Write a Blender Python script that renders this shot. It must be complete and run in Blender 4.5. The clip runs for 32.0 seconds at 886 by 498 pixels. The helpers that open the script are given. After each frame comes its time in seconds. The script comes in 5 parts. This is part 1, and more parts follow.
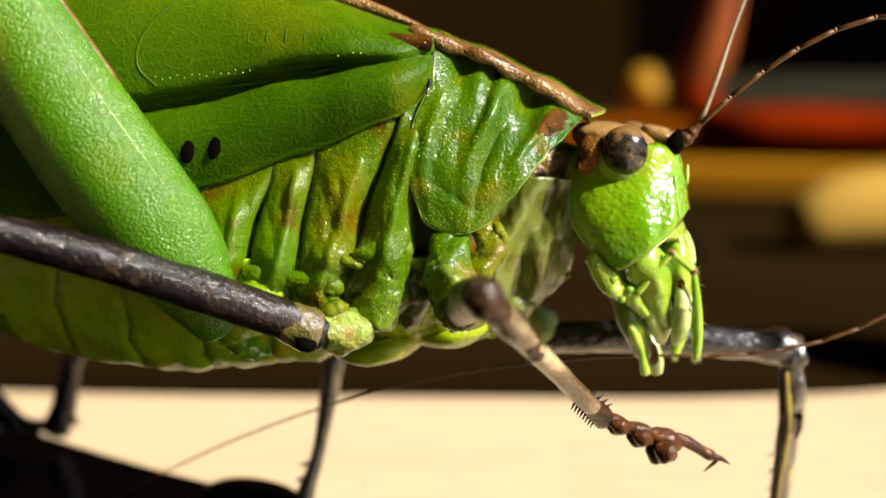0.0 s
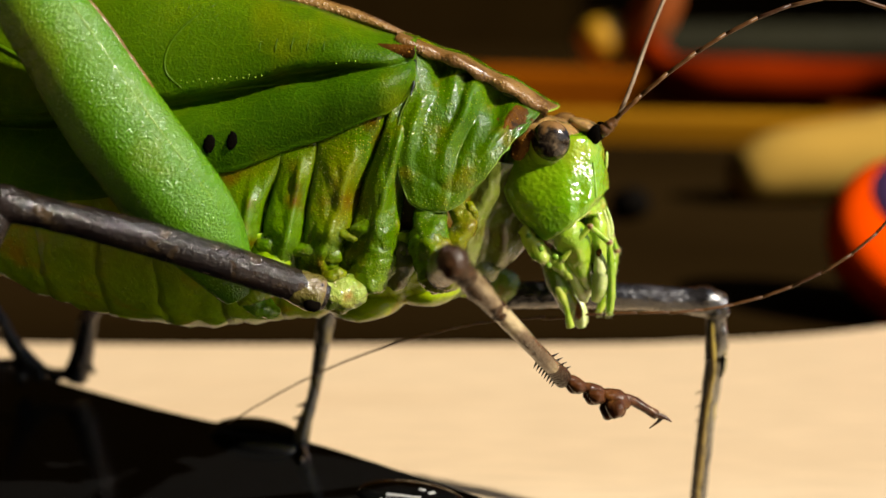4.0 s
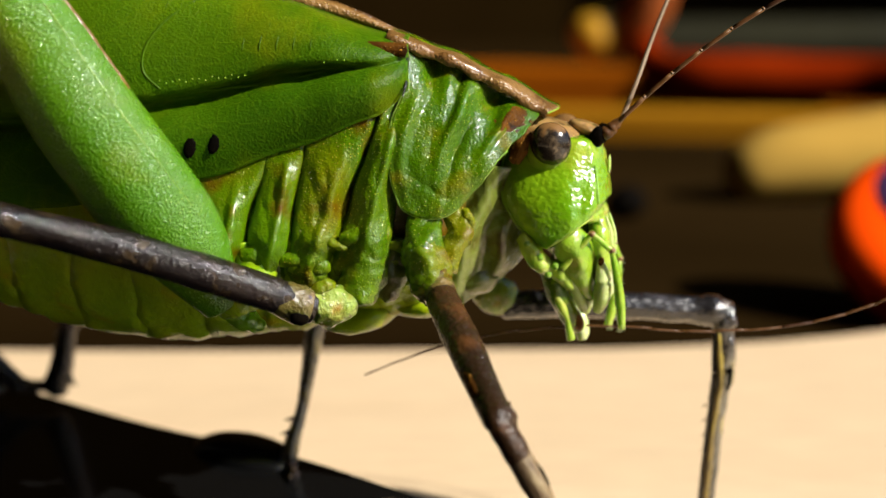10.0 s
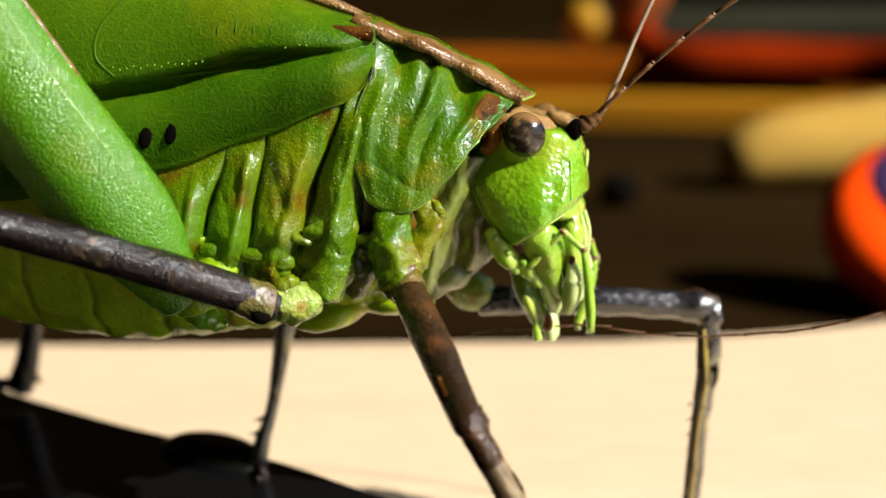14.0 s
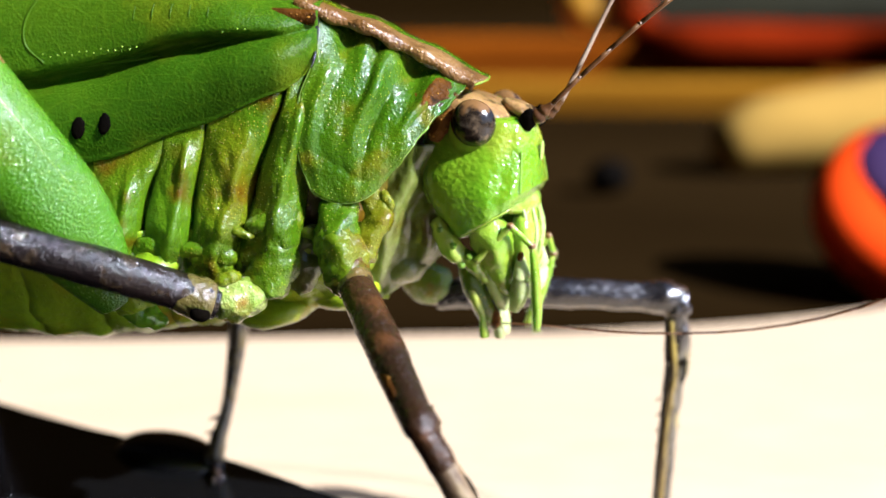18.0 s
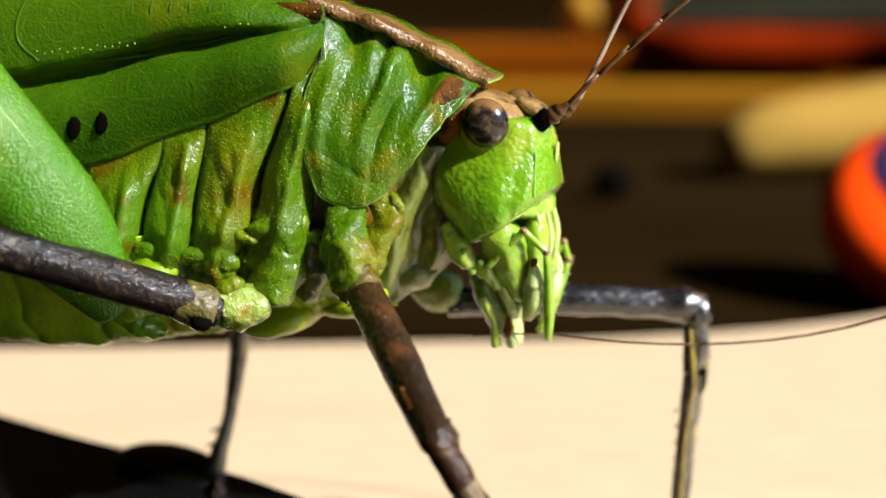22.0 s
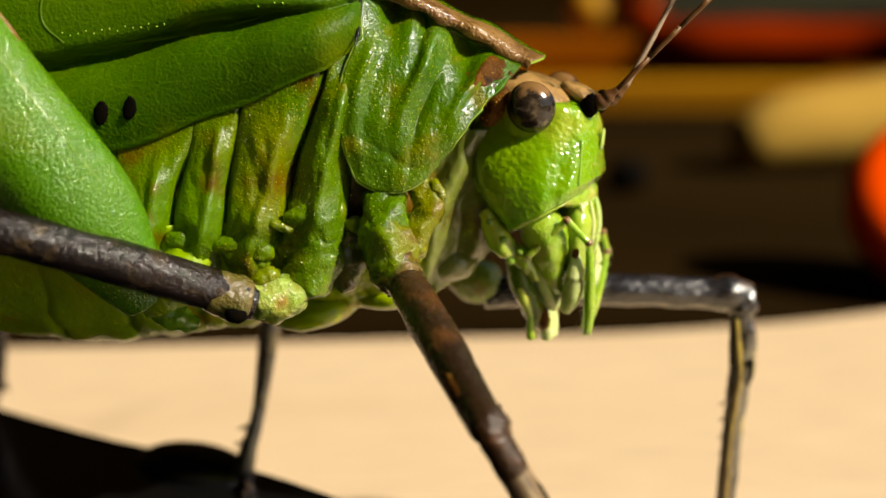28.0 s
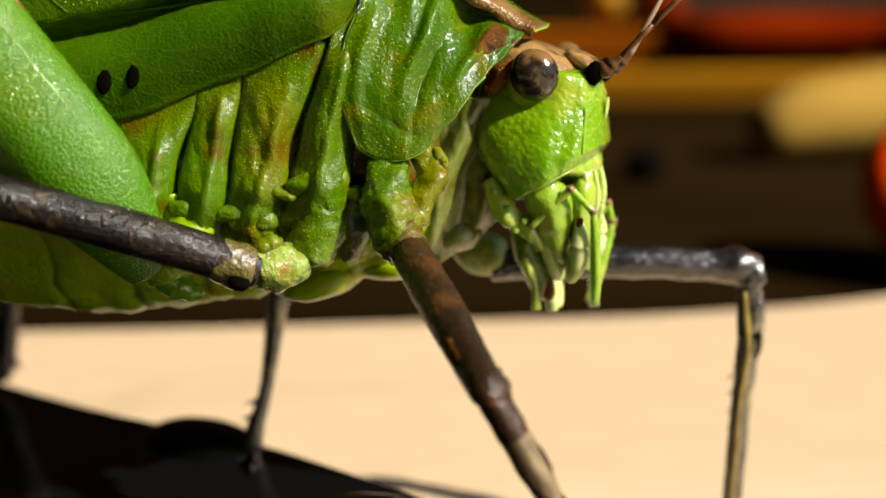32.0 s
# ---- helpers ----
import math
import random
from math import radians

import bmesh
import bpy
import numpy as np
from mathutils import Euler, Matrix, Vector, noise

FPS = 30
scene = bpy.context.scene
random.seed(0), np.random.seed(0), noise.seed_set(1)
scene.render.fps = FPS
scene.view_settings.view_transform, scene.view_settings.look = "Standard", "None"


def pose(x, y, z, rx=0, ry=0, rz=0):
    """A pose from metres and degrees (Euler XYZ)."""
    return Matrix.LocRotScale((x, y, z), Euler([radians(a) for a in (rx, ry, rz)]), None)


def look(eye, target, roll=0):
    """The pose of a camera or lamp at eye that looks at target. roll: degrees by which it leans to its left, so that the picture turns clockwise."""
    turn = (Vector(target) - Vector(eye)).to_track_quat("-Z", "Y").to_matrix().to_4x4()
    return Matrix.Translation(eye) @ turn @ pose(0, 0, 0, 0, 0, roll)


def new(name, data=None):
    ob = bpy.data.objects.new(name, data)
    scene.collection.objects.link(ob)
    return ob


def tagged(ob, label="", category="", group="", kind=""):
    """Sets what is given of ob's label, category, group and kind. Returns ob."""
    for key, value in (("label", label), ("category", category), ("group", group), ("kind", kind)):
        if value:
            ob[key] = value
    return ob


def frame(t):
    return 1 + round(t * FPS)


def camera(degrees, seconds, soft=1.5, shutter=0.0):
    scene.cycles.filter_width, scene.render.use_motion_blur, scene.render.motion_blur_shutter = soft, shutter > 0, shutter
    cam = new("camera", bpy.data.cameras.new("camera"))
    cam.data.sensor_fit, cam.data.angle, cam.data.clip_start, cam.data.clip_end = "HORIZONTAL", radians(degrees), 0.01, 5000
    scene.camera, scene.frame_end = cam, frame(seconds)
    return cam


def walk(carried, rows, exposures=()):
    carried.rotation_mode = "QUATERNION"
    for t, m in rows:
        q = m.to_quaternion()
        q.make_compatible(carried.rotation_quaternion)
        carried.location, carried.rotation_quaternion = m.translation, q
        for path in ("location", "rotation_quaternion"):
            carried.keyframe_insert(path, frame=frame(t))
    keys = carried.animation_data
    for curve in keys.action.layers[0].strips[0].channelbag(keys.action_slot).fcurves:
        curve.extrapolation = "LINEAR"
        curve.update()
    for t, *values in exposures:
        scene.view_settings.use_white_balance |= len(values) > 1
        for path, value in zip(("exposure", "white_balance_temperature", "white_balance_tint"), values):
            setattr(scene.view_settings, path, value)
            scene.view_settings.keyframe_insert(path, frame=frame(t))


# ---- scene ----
from mathutils import Quaternion
cam = camera(40, 32.0, soft=1.5)
cam.data.dof.use_dof = True
cam.data.dof.aperture_fstop = 43.0
walk(cam, [
    (0.0, pose(0.00129, -0.04259, 0.00778, 80.94, -0.11, 3.04)),
    (0.5, pose(0.00081, -0.04272, 0.00775, 80.92, 0.01, 2.50)),
    (1.0, pose(0.00045, -0.04349, 0.00796, 80.75, 0.09, 2.07)),
    (1.5, pose(0.00041, -0.04530, 0.00845, 80.32, 0.01, 1.64)),
    (2.0, pose(0.00088, -0.04815, 0.00975, 78.86, -0.21, 1.41)),
    (2.5, pose(0.00090, -0.05016, 0.01004, 78.75, -0.33, 1.20)),
    (3.0, pose(0.00050, -0.05023, 0.01024, 78.55, -0.30, 0.75)),
    (3.5, pose(0.00052, -0.05018, 0.01026, 78.41, -0.26, 0.77)),
    (5.5, pose(0.00130, -0.05006, 0.01007, 78.02, -0.04, 1.63)),
    (6.0, pose(0.00150, -0.04995, 0.01005, 78.14, -0.06, 1.89)),
    (6.5, pose(0.00112, -0.04972, 0.01021, 78.02, -0.09, 1.44)),
    (7.0, pose(0.00076, -0.04939, 0.01034, 77.90, -0.07, 1.01)),
    (7.5, pose(0.00048, -0.04922, 0.01043, 77.86, -0.03, 0.66)),
    (8.0, pose(0.00029, -0.04892, 0.01041, 77.94, -0.05, 0.43)),
    (8.5, pose(0.00019, -0.04855, 0.01035, 77.97, -0.05, 0.25)),
    (9.0, pose(0.00017, -0.04823, 0.01029, 78.04, -0.07, 0.18)),
    (9.5, pose(0.00031, -0.04790, 0.01023, 78.08, -0.10, 0.29)),
    (10.0, pose(0.00052, -0.04758, 0.01022, 78.08, -0.10, 0.50)),
    (10.5, pose(0.00045, -0.04718, 0.01040, 77.80, -0.16, 0.31)),
    (11.0, pose(0.00048, -0.04676, 0.01059, 77.48, -0.17, 0.21)),
    (11.5, pose(0.00063, -0.04640, 0.01071, 77.23, -0.19, 0.25)),
    (12.0, pose(0.00083, -0.04612, 0.01075, 77.07, -0.18, 0.32)),
    (12.5, pose(0.00105, -0.04594, 0.01067, 77.08, -0.14, 0.41)),
    (13.0, pose(0.00122, -0.04577, 0.01050, 77.17, -0.07, 0.43)),
    (13.5, pose(0.00138, -0.04561, 0.01026, 77.35, -0.03, 0.43)),
    (14.0, pose(0.00153, -0.04548, 0.01002, 77.50, 0.03, 0.40)),
    (14.5, pose(0.00175, -0.04521, 0.00996, 77.40, 0.10, 0.35)),
    (16.5, pose(0.00252, -0.04435, 0.00973, 77.20, 0.29, -0.01)),
    (17.0, pose(0.00264, -0.04413, 0.00965, 77.20, 0.36, -0.17)),
    (17.5, pose(0.00306, -0.04388, 0.00969, 77.07, 0.48, 0.17)),
    (18.0, pose(0.00334, -0.04360, 0.00977, 76.89, 0.56, 0.43)),
    (18.5, pose(0.00340, -0.04332, 0.00981, 76.80, 0.58, 0.47)),
    (19.0, pose(0.00338, -0.04303, 0.00978, 76.82, 0.65, 0.46)),
    (19.5, pose(0.00332, -0.04275, 0.00974, 76.87, 0.69, 0.48)),
    (20.0, pose(0.00318, -0.04253, 0.00969, 76.96, 0.63, 0.40)),
    (20.5, pose(0.00291, -0.04232, 0.00964, 76.97, 0.51, 0.12)),
    (21.0, pose(0.00261, -0.04217, 0.00956, 77.02, 0.45, -0.20)),
    (21.5, pose(0.00276, -0.04200, 0.00939, 77.17, 0.51, 0.11)),
    (22.0, pose(0.00289, -0.04188, 0.00936, 77.16, 0.58, 0.36)),
    (22.5, pose(0.00295, -0.04172, 0.00943, 77.06, 0.62, 0.52)),
    (23.0, pose(0.00296, -0.04158, 0.00950, 77.03, 0.63, 0.61)),
    (23.5, pose(0.00300, -0.04148, 0.00955, 77.08, 0.67, 0.73)),
    (24.0, pose(0.00301, -0.04143, 0.00959, 77.16, 0.70, 0.82)),
    (24.5, pose(0.00286, -0.04130, 0.00964, 77.19, 0.73, 0.73)),
    (25.0, pose(0.00259, -0.04126, 0.00963, 77.15, 0.74, 0.48)),
    (25.5, pose(0.00256, -0.04126, 0.00942, 77.27, 0.79, 0.63)),
    (27.5, pose(0.00183, -0.04067, 0.00859, 77.05, 1.02, 0.51)),
    (28.0, pose(0.00161, -0.04041, 0.00868, 77.11, 1.06, 0.37)),
    (28.5, pose(0.00147, -0.04015, 0.00908, 77.17, 0.96, 0.28)),
    (29.0, pose(0.00149, -0.03994, 0.00956, 77.21, 0.89, 0.37)),
    (29.5, pose(0.00155, -0.03981, 0.00988, 77.35, 0.79, 0.48)),
    (30.0, pose(0.00159, -0.03976, 0.00997, 77.37, 0.84, 0.55)),
    (30.5, pose(0.00188, -0.03990, 0.00960, 77.63, 0.96, 0.99)),
    (31.0, pose(0.00212, -0.04005, 0.00905, 77.60, 1.14, 1.33)),
    (31.5, pose(0.00220, -0.04025, 0.00843, 77.29, 1.30, 1.43)),
    (32.0, pose(0.00218, -0.04054, 0.00778, 77.00, 1.43, 1.35)),
], exposures=[(0.0, 0.96, 6400, 10), (1.5, 0.68, 6500, 10), (2.5, 0.52, 6600, 10), (6.0, 0.58, 6500, 10), (9.0, 0.68, 6350, 10), (13.0, 0.77, 5800, 10), (14.5, 0.99, 6000, 10),
              (17.0, 1.21, 5200, 17), (19.0, 1.21, 5200, 17), (20.0, 0.94, 5650, 11), (21.0, 0.87, 5750, 10), (23.0, 0.89, 5700, 10), (25.0, 0.92, 5500, 10),
              (27.5, 0.70, 6500, 10), (29.0, 0.28, 7600, 8), (30.0, 0.46, 7300, 8), (31.0, 0.60, 6900, 9), (32.0, 0.65, 6500, 10)])

# ---- light ----
SUN_FROM = Vector((0.72, -0.36, 0.60)).normalized()
world = bpy.data.worlds.new("sky")
scene.world = world
world.use_nodes = True
wn, wl = world.node_tree.nodes, world.node_tree.links
sky = wn.new("ShaderNodeTexSky")
sky.sky_type, sky.sun_disc = "NISHITA", False
sky.sun_elevation = math.asin(SUN_FROM.z)
sky.sun_rotation = math.atan2(SUN_FROM.x, SUN_FROM.y)
wl.new(sky.outputs[0], wn["Background"].inputs[0])
wn["Background"].inputs[1].default_value = 0.055
sun = new("sun", bpy.data.lights.new("sun", "SUN"))
sun.data.energy, sun.data.angle, sun.data.color = 5.0, radians(1.2), (1.0, 0.93, 0.80)
sun.matrix_world = look(SUN_FROM, (0, 0, 0))

MM = 0.001


# ---- materials: patterns are laid out in millimetres ----
def material(name, base, second, third=None, rough=0.4, grain=1.2, fine=9.0, bump=0.25, bump_scale=14.0, metal=0.0, coat=0.0,
             sss=0.0, stretch=(1, 1, 1), speck=None, speck_scale=5.0, spec=0.5, patch=(0.38, 0.62), rough_var=0.12, bump_mm=0.05,
             wet=0.0, vary=0.16, pebble=0.0, pebble_scale=5.0, cells=None, cell_scale=1.0, cell_stretch=(0.6, 1, 1), glint=0.0):
    m = bpy.data.materials.new(name)
    m.use_nodes = True
    n, l = m.node_tree.nodes, m.node_tree.links
    b = n["Principled BSDF"]
    co = n.new("ShaderNodeTexCoord")
    mp = n.new("ShaderNodeMapping")
    mp.inputs["Scale"].default_value = [1000 * s for s in stretch]
    l.new(co.outputs["Object"], mp.inputs["Vector"])

    def noisy(scale, detail=4.0):
        t = n.new("ShaderNodeTexNoise")
        t.inputs["Scale"].default_value, t.inputs["Detail"].default_value = scale, detail
        l.new(mp.outputs[0], t.inputs["Vector"])
        return t.outputs["Fac"]

    def ramp(fac, lo, hi):
        r = n.new("ShaderNodeMapRange")
        r.interpolation_type = "SMOOTHSTEP"
        r.inputs["From Min"].default_value, r.inputs["From Max"].default_value = lo, hi
        l.new(fac, r.inputs["Value"])
        return r.outputs[0]

    def mix(fac, a, c):
        x = n.new("ShaderNodeMix")
        x.data_type = "RGBA"
        l.new(fac, x.inputs[0])
        for s, v in ((x.inputs[6], a), (x.inputs[7], c)):
            if isinstance(v, tuple):
                s.default_value = (*v, 1)
            else:
                l.new(v, s)
        return x.outputs[2]

    big = noisy(grain * 0.35, 3.0)
    col = mix(ramp(big, *patch), base, second)
    small = noisy(fine, 5.0)
    if third:
        col = mix(ramp(noisy(grain, 5.0), 0.52, 0.72), col, third)
    mask = None
    # pale specks are tiny glints painted into the colour; the cuff's are dark spots
    if speck:
        v = n.new("ShaderNodeTexVoronoi")
        v.inputs["Scale"].default_value = speck_scale
        l.new(mp.outputs[0], v.inputs["Vector"])
        r = n.new("ShaderNodeMapRange")
        r.inputs["From Min"].default_value, r.inputs["From Max"].default_value = 0.12, 0.24
        r.inputs["To Min"].default_value, r.inputs["To Max"].default_value = 1.0, 0.0
        l.new(v.outputs["Distance"], r.inputs["Value"])
        gate = n.new("ShaderNodeMath")
        gate.operation = "MULTIPLY"
        l.new(r.outputs[0], gate.inputs[0])
        l.new(ramp(noisy(grain * 0.8), 0.36, 0.52), gate.inputs[1])
        mask = gate.outputs[0]
        col = mix(mask, col, speck)
    edge = None
    if cells:
        m2 = n.new("ShaderNodeMapping")
        m2.inputs["Scale"].default_value = cell_stretch
        l.new(mp.outputs[0], m2.inputs["Vector"])
        w = n.new("ShaderNodeTexVoronoi")
        w.feature = "DISTANCE_TO_EDGE"
        w.inputs["Scale"].default_value = cell_scale
        l.new(m2.outputs[0], w.inputs["Vector"])
        r = n.new("ShaderNodeMapRange")
        r.inputs["From Min"].default_value, r.inputs["From Max"].default_value = 0.01, 0.07
        r.inputs["To Min"].default_value, r.inputs["To Max"].default_value = 1.0, 0.0
        l.new(w.outputs["Distance"], r.inputs["Value"])
        edge = r.outputs[0]
        fade = n.new("ShaderNodeMath")
        fade.operation = "MULTIPLY"
        fade.inputs[1].default_value = 0.09
        l.new(edge, fade.inputs[0])
        col = mix(fade.outputs[0], col, cells)
    hsv = n.new("ShaderNodeHueSaturation")
    vr = n.new("ShaderNodeMapRange")
    vr.inputs["To Min"].default_value, vr.inputs["To Max"].default_value = 1 - vary, 1 + vary
    l.new(small, vr.inputs["Value"])
    l.new(vr.outputs[0], hsv.inputs["Value"])
    l.new(col, hsv.inputs["Color"])
    l.new(hsv.outputs[0], b.inputs["Base Color"])
    rr = n.new("ShaderNodeMapRange")
    rr.inputs["To Min"].default_value, rr.inputs["To Max"].default_value = max(0.03, rough - rough_var), min(1, rough + rough_var)
    l.new(noisy(grain * 2.5), rr.inputs["Value"])
    if mask is None:
        l.new(rr.outputs[0], b.inputs["Roughness"])
    else:
        gloss = n.new("ShaderNodeMix")
        l.new(mask, gloss.inputs[0])
        l.new(rr.outputs[0], gloss.inputs[2])
        gloss.inputs[3].default_value = 0.14
        l.new(gloss.outputs[0], b.inputs["Roughness"])
    if bump:
        bp = n.new("ShaderNodeBump")
        bp.inputs["Strength"].default_value, bp.inputs["Distance"].default_value = bump, bump_mm * MM
        height = noisy(bump_scale, 3.0)
        if pebble:
            g = n.new("ShaderNodeTexVoronoi")
            g.feature = "SMOOTH_F1"
            g.inputs["Scale"].default_value = pebble_scale
            l.new(mp.outputs[0], g.inputs["Vector"])
            k = n.new("ShaderNodeMath")
            k.operation = "MULTIPLY_ADD"
            k.inputs[1].default_value = -pebble
            l.new(g.outputs["Distance"], k.inputs[0])
            l.new(height, k.inputs[2])
            height = k.outputs[0]
        if glint:
            k = n.new("ShaderNodeMath")
            k.operation = "MULTIPLY_ADD"
            k.inputs[1].default_value = glint
            l.new(mask, k.inputs[0])
            l.new(height, k.inputs[2])
            height = k.outputs[0]
        if edge:
            k = n.new("ShaderNodeMath")
            k.operation = "MULTIPLY_ADD"
            k.inputs[1].default_value = 0.22
            l.new(edge, k.inputs[0])
            l.new(height, k.inputs[2])
            height = k.outputs[0]
        l.new(height, bp.inputs["Height"])
        l.new(bp.outputs[0], b.inputs["Normal"])
        if wet:
            film = n.new("ShaderNodeBump")
            film.inputs["Strength"].default_value, film.inputs["Distance"].default_value = bump * 0.8, bump_mm * MM
            l.new(height, film.inputs["Height"])
            l.new(film.outputs[0], b.inputs["Coat Normal"])
    b.inputs["Metallic"].default_value = metal
    b.inputs["Specular IOR Level"].default_value = spec
    b.inputs["Coat Weight"].default_value, b.inputs["Coat Roughness"].default_value = max(coat, wet), 0.10 if wet else 0.12
    if sss:
        b.inputs["Subsurface Weight"].default_value = sss
        b.inputs["Subsurface Scale"].default_value = 0.6 * MM
        b.inputs["Subsurface Radius"].default_value = (0.7, 1.0, 0.25)
    return m


GREEN = material("green_cuticle", (0.05755, 0.1258, 8.288e-05), (0.09097, 0.1641, 0.0002486), (0.1485, 0.155, 0.0004144), 0.15, 0.7, 4, 0.75, 10, sss=0.5, spec=0.12,
                 speck=(0.30, 0.36, 0.02), speck_scale=7.5, pebble=0.35, pebble_scale=6.5, bump_mm=0.07, glint=2.4, rough_var=0.07, wet=0.75)
PLEAT = material("pleat_green", (0.072352, 0.15322, 0.00017024), (0.14896, 0.16173, 0.00034048), (0.11066, 0.051072, 0.0008512), 0.15, 0.55, 4, 0.75, 10, sss=0.5, spec=0.12,
                 speck=(0.36, 0.32, 0.02), speck_scale=7.5, pebble=0.35, pebble_scale=6.5, bump_mm=0.07, glint=2.4, rough_var=0.07, wet=0.75)
FLAP = material("flap_green", (0.04224, 0.1093, 8.8e-05), (0.0697, 0.1417, 0.000176), (0.1246, 0.1366, 0.000264), 0.15, 0.9, 4, 0.75, 10, sss=0.5, spec=0.12,
                speck=(0.30, 0.36, 0.02), speck_scale=7.5, pebble=0.4, pebble_scale=8, bump_mm=0.06, glint=2.4, rough_var=0.07, wet=0.75)
COLLAR = material("collar_green", (0.16038, 0.25394, 0.008019), (0.28066, 0.36085, 0.066825), (0.24057, 0.13365, 0.005346), 0.16, 0.9, 4, 0.9, 8, sss=0.5, spec=0.15,
                  speck=(0.6, 0.6, 0.3), speck_scale=3.4, pebble=0.5, pebble_scale=4, bump_mm=0.09, glint=0.9, rough_var=0.14, wet=0.8)
HEAD_GREEN = material("head_green", (0.1013, 0.2881, 0.0009936), (0.1908, 0.3478, 0.003974), (0.31, 0.3974, 0.01987), 0.20, 0.55, 4, 0.8, 4, sss=0.5, spec=0.45, pebble=0.8, pebble_scale=5.5, bump_mm=0.065, wet=0.8, vary=0.08)
WING = material("wing_green", (0.03238, 0.08936, 9.294e-05), (0.06225, 0.1203, 0.000101), (0.09341, 0.1318, 0.0002021), 0.40, 0.3, 4, 0.5, 12, coat=0.0, sss=0.35, spec=0.10,
                cells=(0.16, 0.24, 0.004), cell_scale=1.5, cell_stretch=(0.75, 1, 1.1), pebble=0.9, pebble_scale=10, bump_mm=0.05)
THIGH = material("thigh_green", (0.06505, 0.1892, 0.001056), (0.09856, 0.22, 0.002112), (0.133, 0.2156, 0.00528), 0.24, 0.3, 3, 1.0, 16, sss=0.3, spec=0.2, pebble=0.9, pebble_scale=10, bump_mm=0.05,
                 speck=(0.20, 0.38, 0.03), speck_scale=5.6, glint=0.6, wet=0.6)
THIGH_LINE = material("thigh_line", (0.17, 0.33, 0.02), (0.12, 0.28, 0.01), None, 0.18, 2.0, 6, 0.8, 8, coat=0.4, sss=0.3)
YELLOW = material("yellow_green", (0.34, 0.46, 0.035), (0.21, 0.37, 0.012), (0.46, 0.46, 0.10), 0.20, 1.1, 5, 0.8, 6, coat=0.4, sss=0.5, bump_mm=0.06, wet=0.8, vary=0.08)
PALE = material("pale_palp", (0.506, 0.575, 0.23), (0.368, 0.506, 0.115), (0.621, 0.621, 0.3795), 0.28, 1.4, 6, 0.3, 8, coat=0.4, sss=0.25)
MEMBRANE = material("neck_membrane", (0.060, 0.080, 0.004), (0.165, 0.195, 0.035), (0.075, 0.055, 0.004), 0.26, 0.6, 4, 0.8, 5, sss=0.5, wet=0.9, spec=0.3)
BELLY = material("belly_green", (0.215, 0.3553, 0.000935), (0.2903, 0.3834, 0.00187), (0.4301, 0.2898, 0.004675), 0.34, 0.5, 3, 0.7, 5, coat=0.05, sss=0.5, spec=0.15, pebble=0.5, pebble_scale=4,
                 speck=(0.26, 0.34, 0.02), speck_scale=4.4, glint=0.5, bump_mm=0.07, wet=0.5)
AMBER = material("amber_side", (0.099, 0.1125, 0.0009), (0.135, 0.0675, 0.0018), (0.072, 0.0252, 0.0027), 0.16, 0.7, 4, 0.8, 8, sss=0.5, spec=0.12,
                 speck=(0.55, 0.45, 0.07), speck_scale=3.2, pebble=0.5, pebble_scale=4.5, bump_mm=0.07, glint=1.1, wet=0.9)
BROWN = material("brown_ridge", (0.17, 0.082, 0.020), (0.25, 0.135, 0.038), (0.08, 0.033, 0.007), 0.30, 0.9, 7, 0.8, 9, coat=0.2, pebble=1.0, pebble_scale=9, bump_mm=0.06,
                 speck=(0.5, 0.32, 0.10), speck_scale=5.0, glint=1.2)
RUST = material("rust_mark", (0.055, 0.02, 0.003), (0.12, 0.048, 0.006), (0.015, 0.007, 0.002), 0.34, 2.2, 9, 0.9, 7, spec=0.04, bump_mm=0.08, speck=(0.42, 0.20, 0.03), speck_scale=5.0, glint=1.5)
SHIN = material("dark_leg", (0.008, 0.005, 0.0045), (0.016, 0.010, 0.008), (0.05, 0.032, 0.014), 0.22, 1.2, 8, 0.6, 12, wet=0.8, spec=0.15, pebble=1.0, pebble_scale=6, bump_mm=0.11)
SHIN_BROWN = material("brown_leg", (0.042, 0.019, 0.007), (0.022, 0.011, 0.005), (0.075, 0.030, 0.009), 0.26, 0.8, 8, 0.9, 8, spec=0.35, pebble=0.7, pebble_scale=5, bump_mm=0.07)
SHIN_TAN = material("tan_leg", (0.24, 0.165, 0.085), (0.085, 0.050, 0.026), (0.46, 0.36, 0.20), 0.28, 0.9, 6, 0.9, 7, stretch=(0.35, 1, 1), spec=0.35, pebble=0.6, pebble_scale=5, bump_mm=0.07, wet=0.6, patch=(0.42, 0.58))
FOOT_RED = material("red_brown_foot", (0.075, 0.024, 0.006), (0.035, 0.012, 0.005), (0.15, 0.055, 0.012), 0.2, 1.4, 7, 0.8, 8, spec=0.2, pebble=0.6, pebble_scale=5, bump_mm=0.06, wet=0.25)
GREY_LEG = material("grey_sheen_leg", (0.018, 0.016, 0.017), (0.008, 0.007, 0.008), (0.05, 0.044, 0.046), 0.26, 1.0, 6, 0.9, 6, stretch=(0.4, 1, 1), spec=0.55, pebble=0.8, pebble_scale=5, bump_mm=0.07, rough_var=0.2, wet=0.8)
STREAKED = material("mottled_shin", (0.10, 0.085, 0.055), (0.030, 0.024, 0.018), (0.30, 0.23, 0.06), 0.28, 1.3, 6, 0.9, 6, stretch=(1, 1, 0.5), spec=0.7, pebble=0.9, pebble_scale=4, bump_mm=0.12, rough_var=0.2, wet=0.9, patch=(0.42, 0.58))
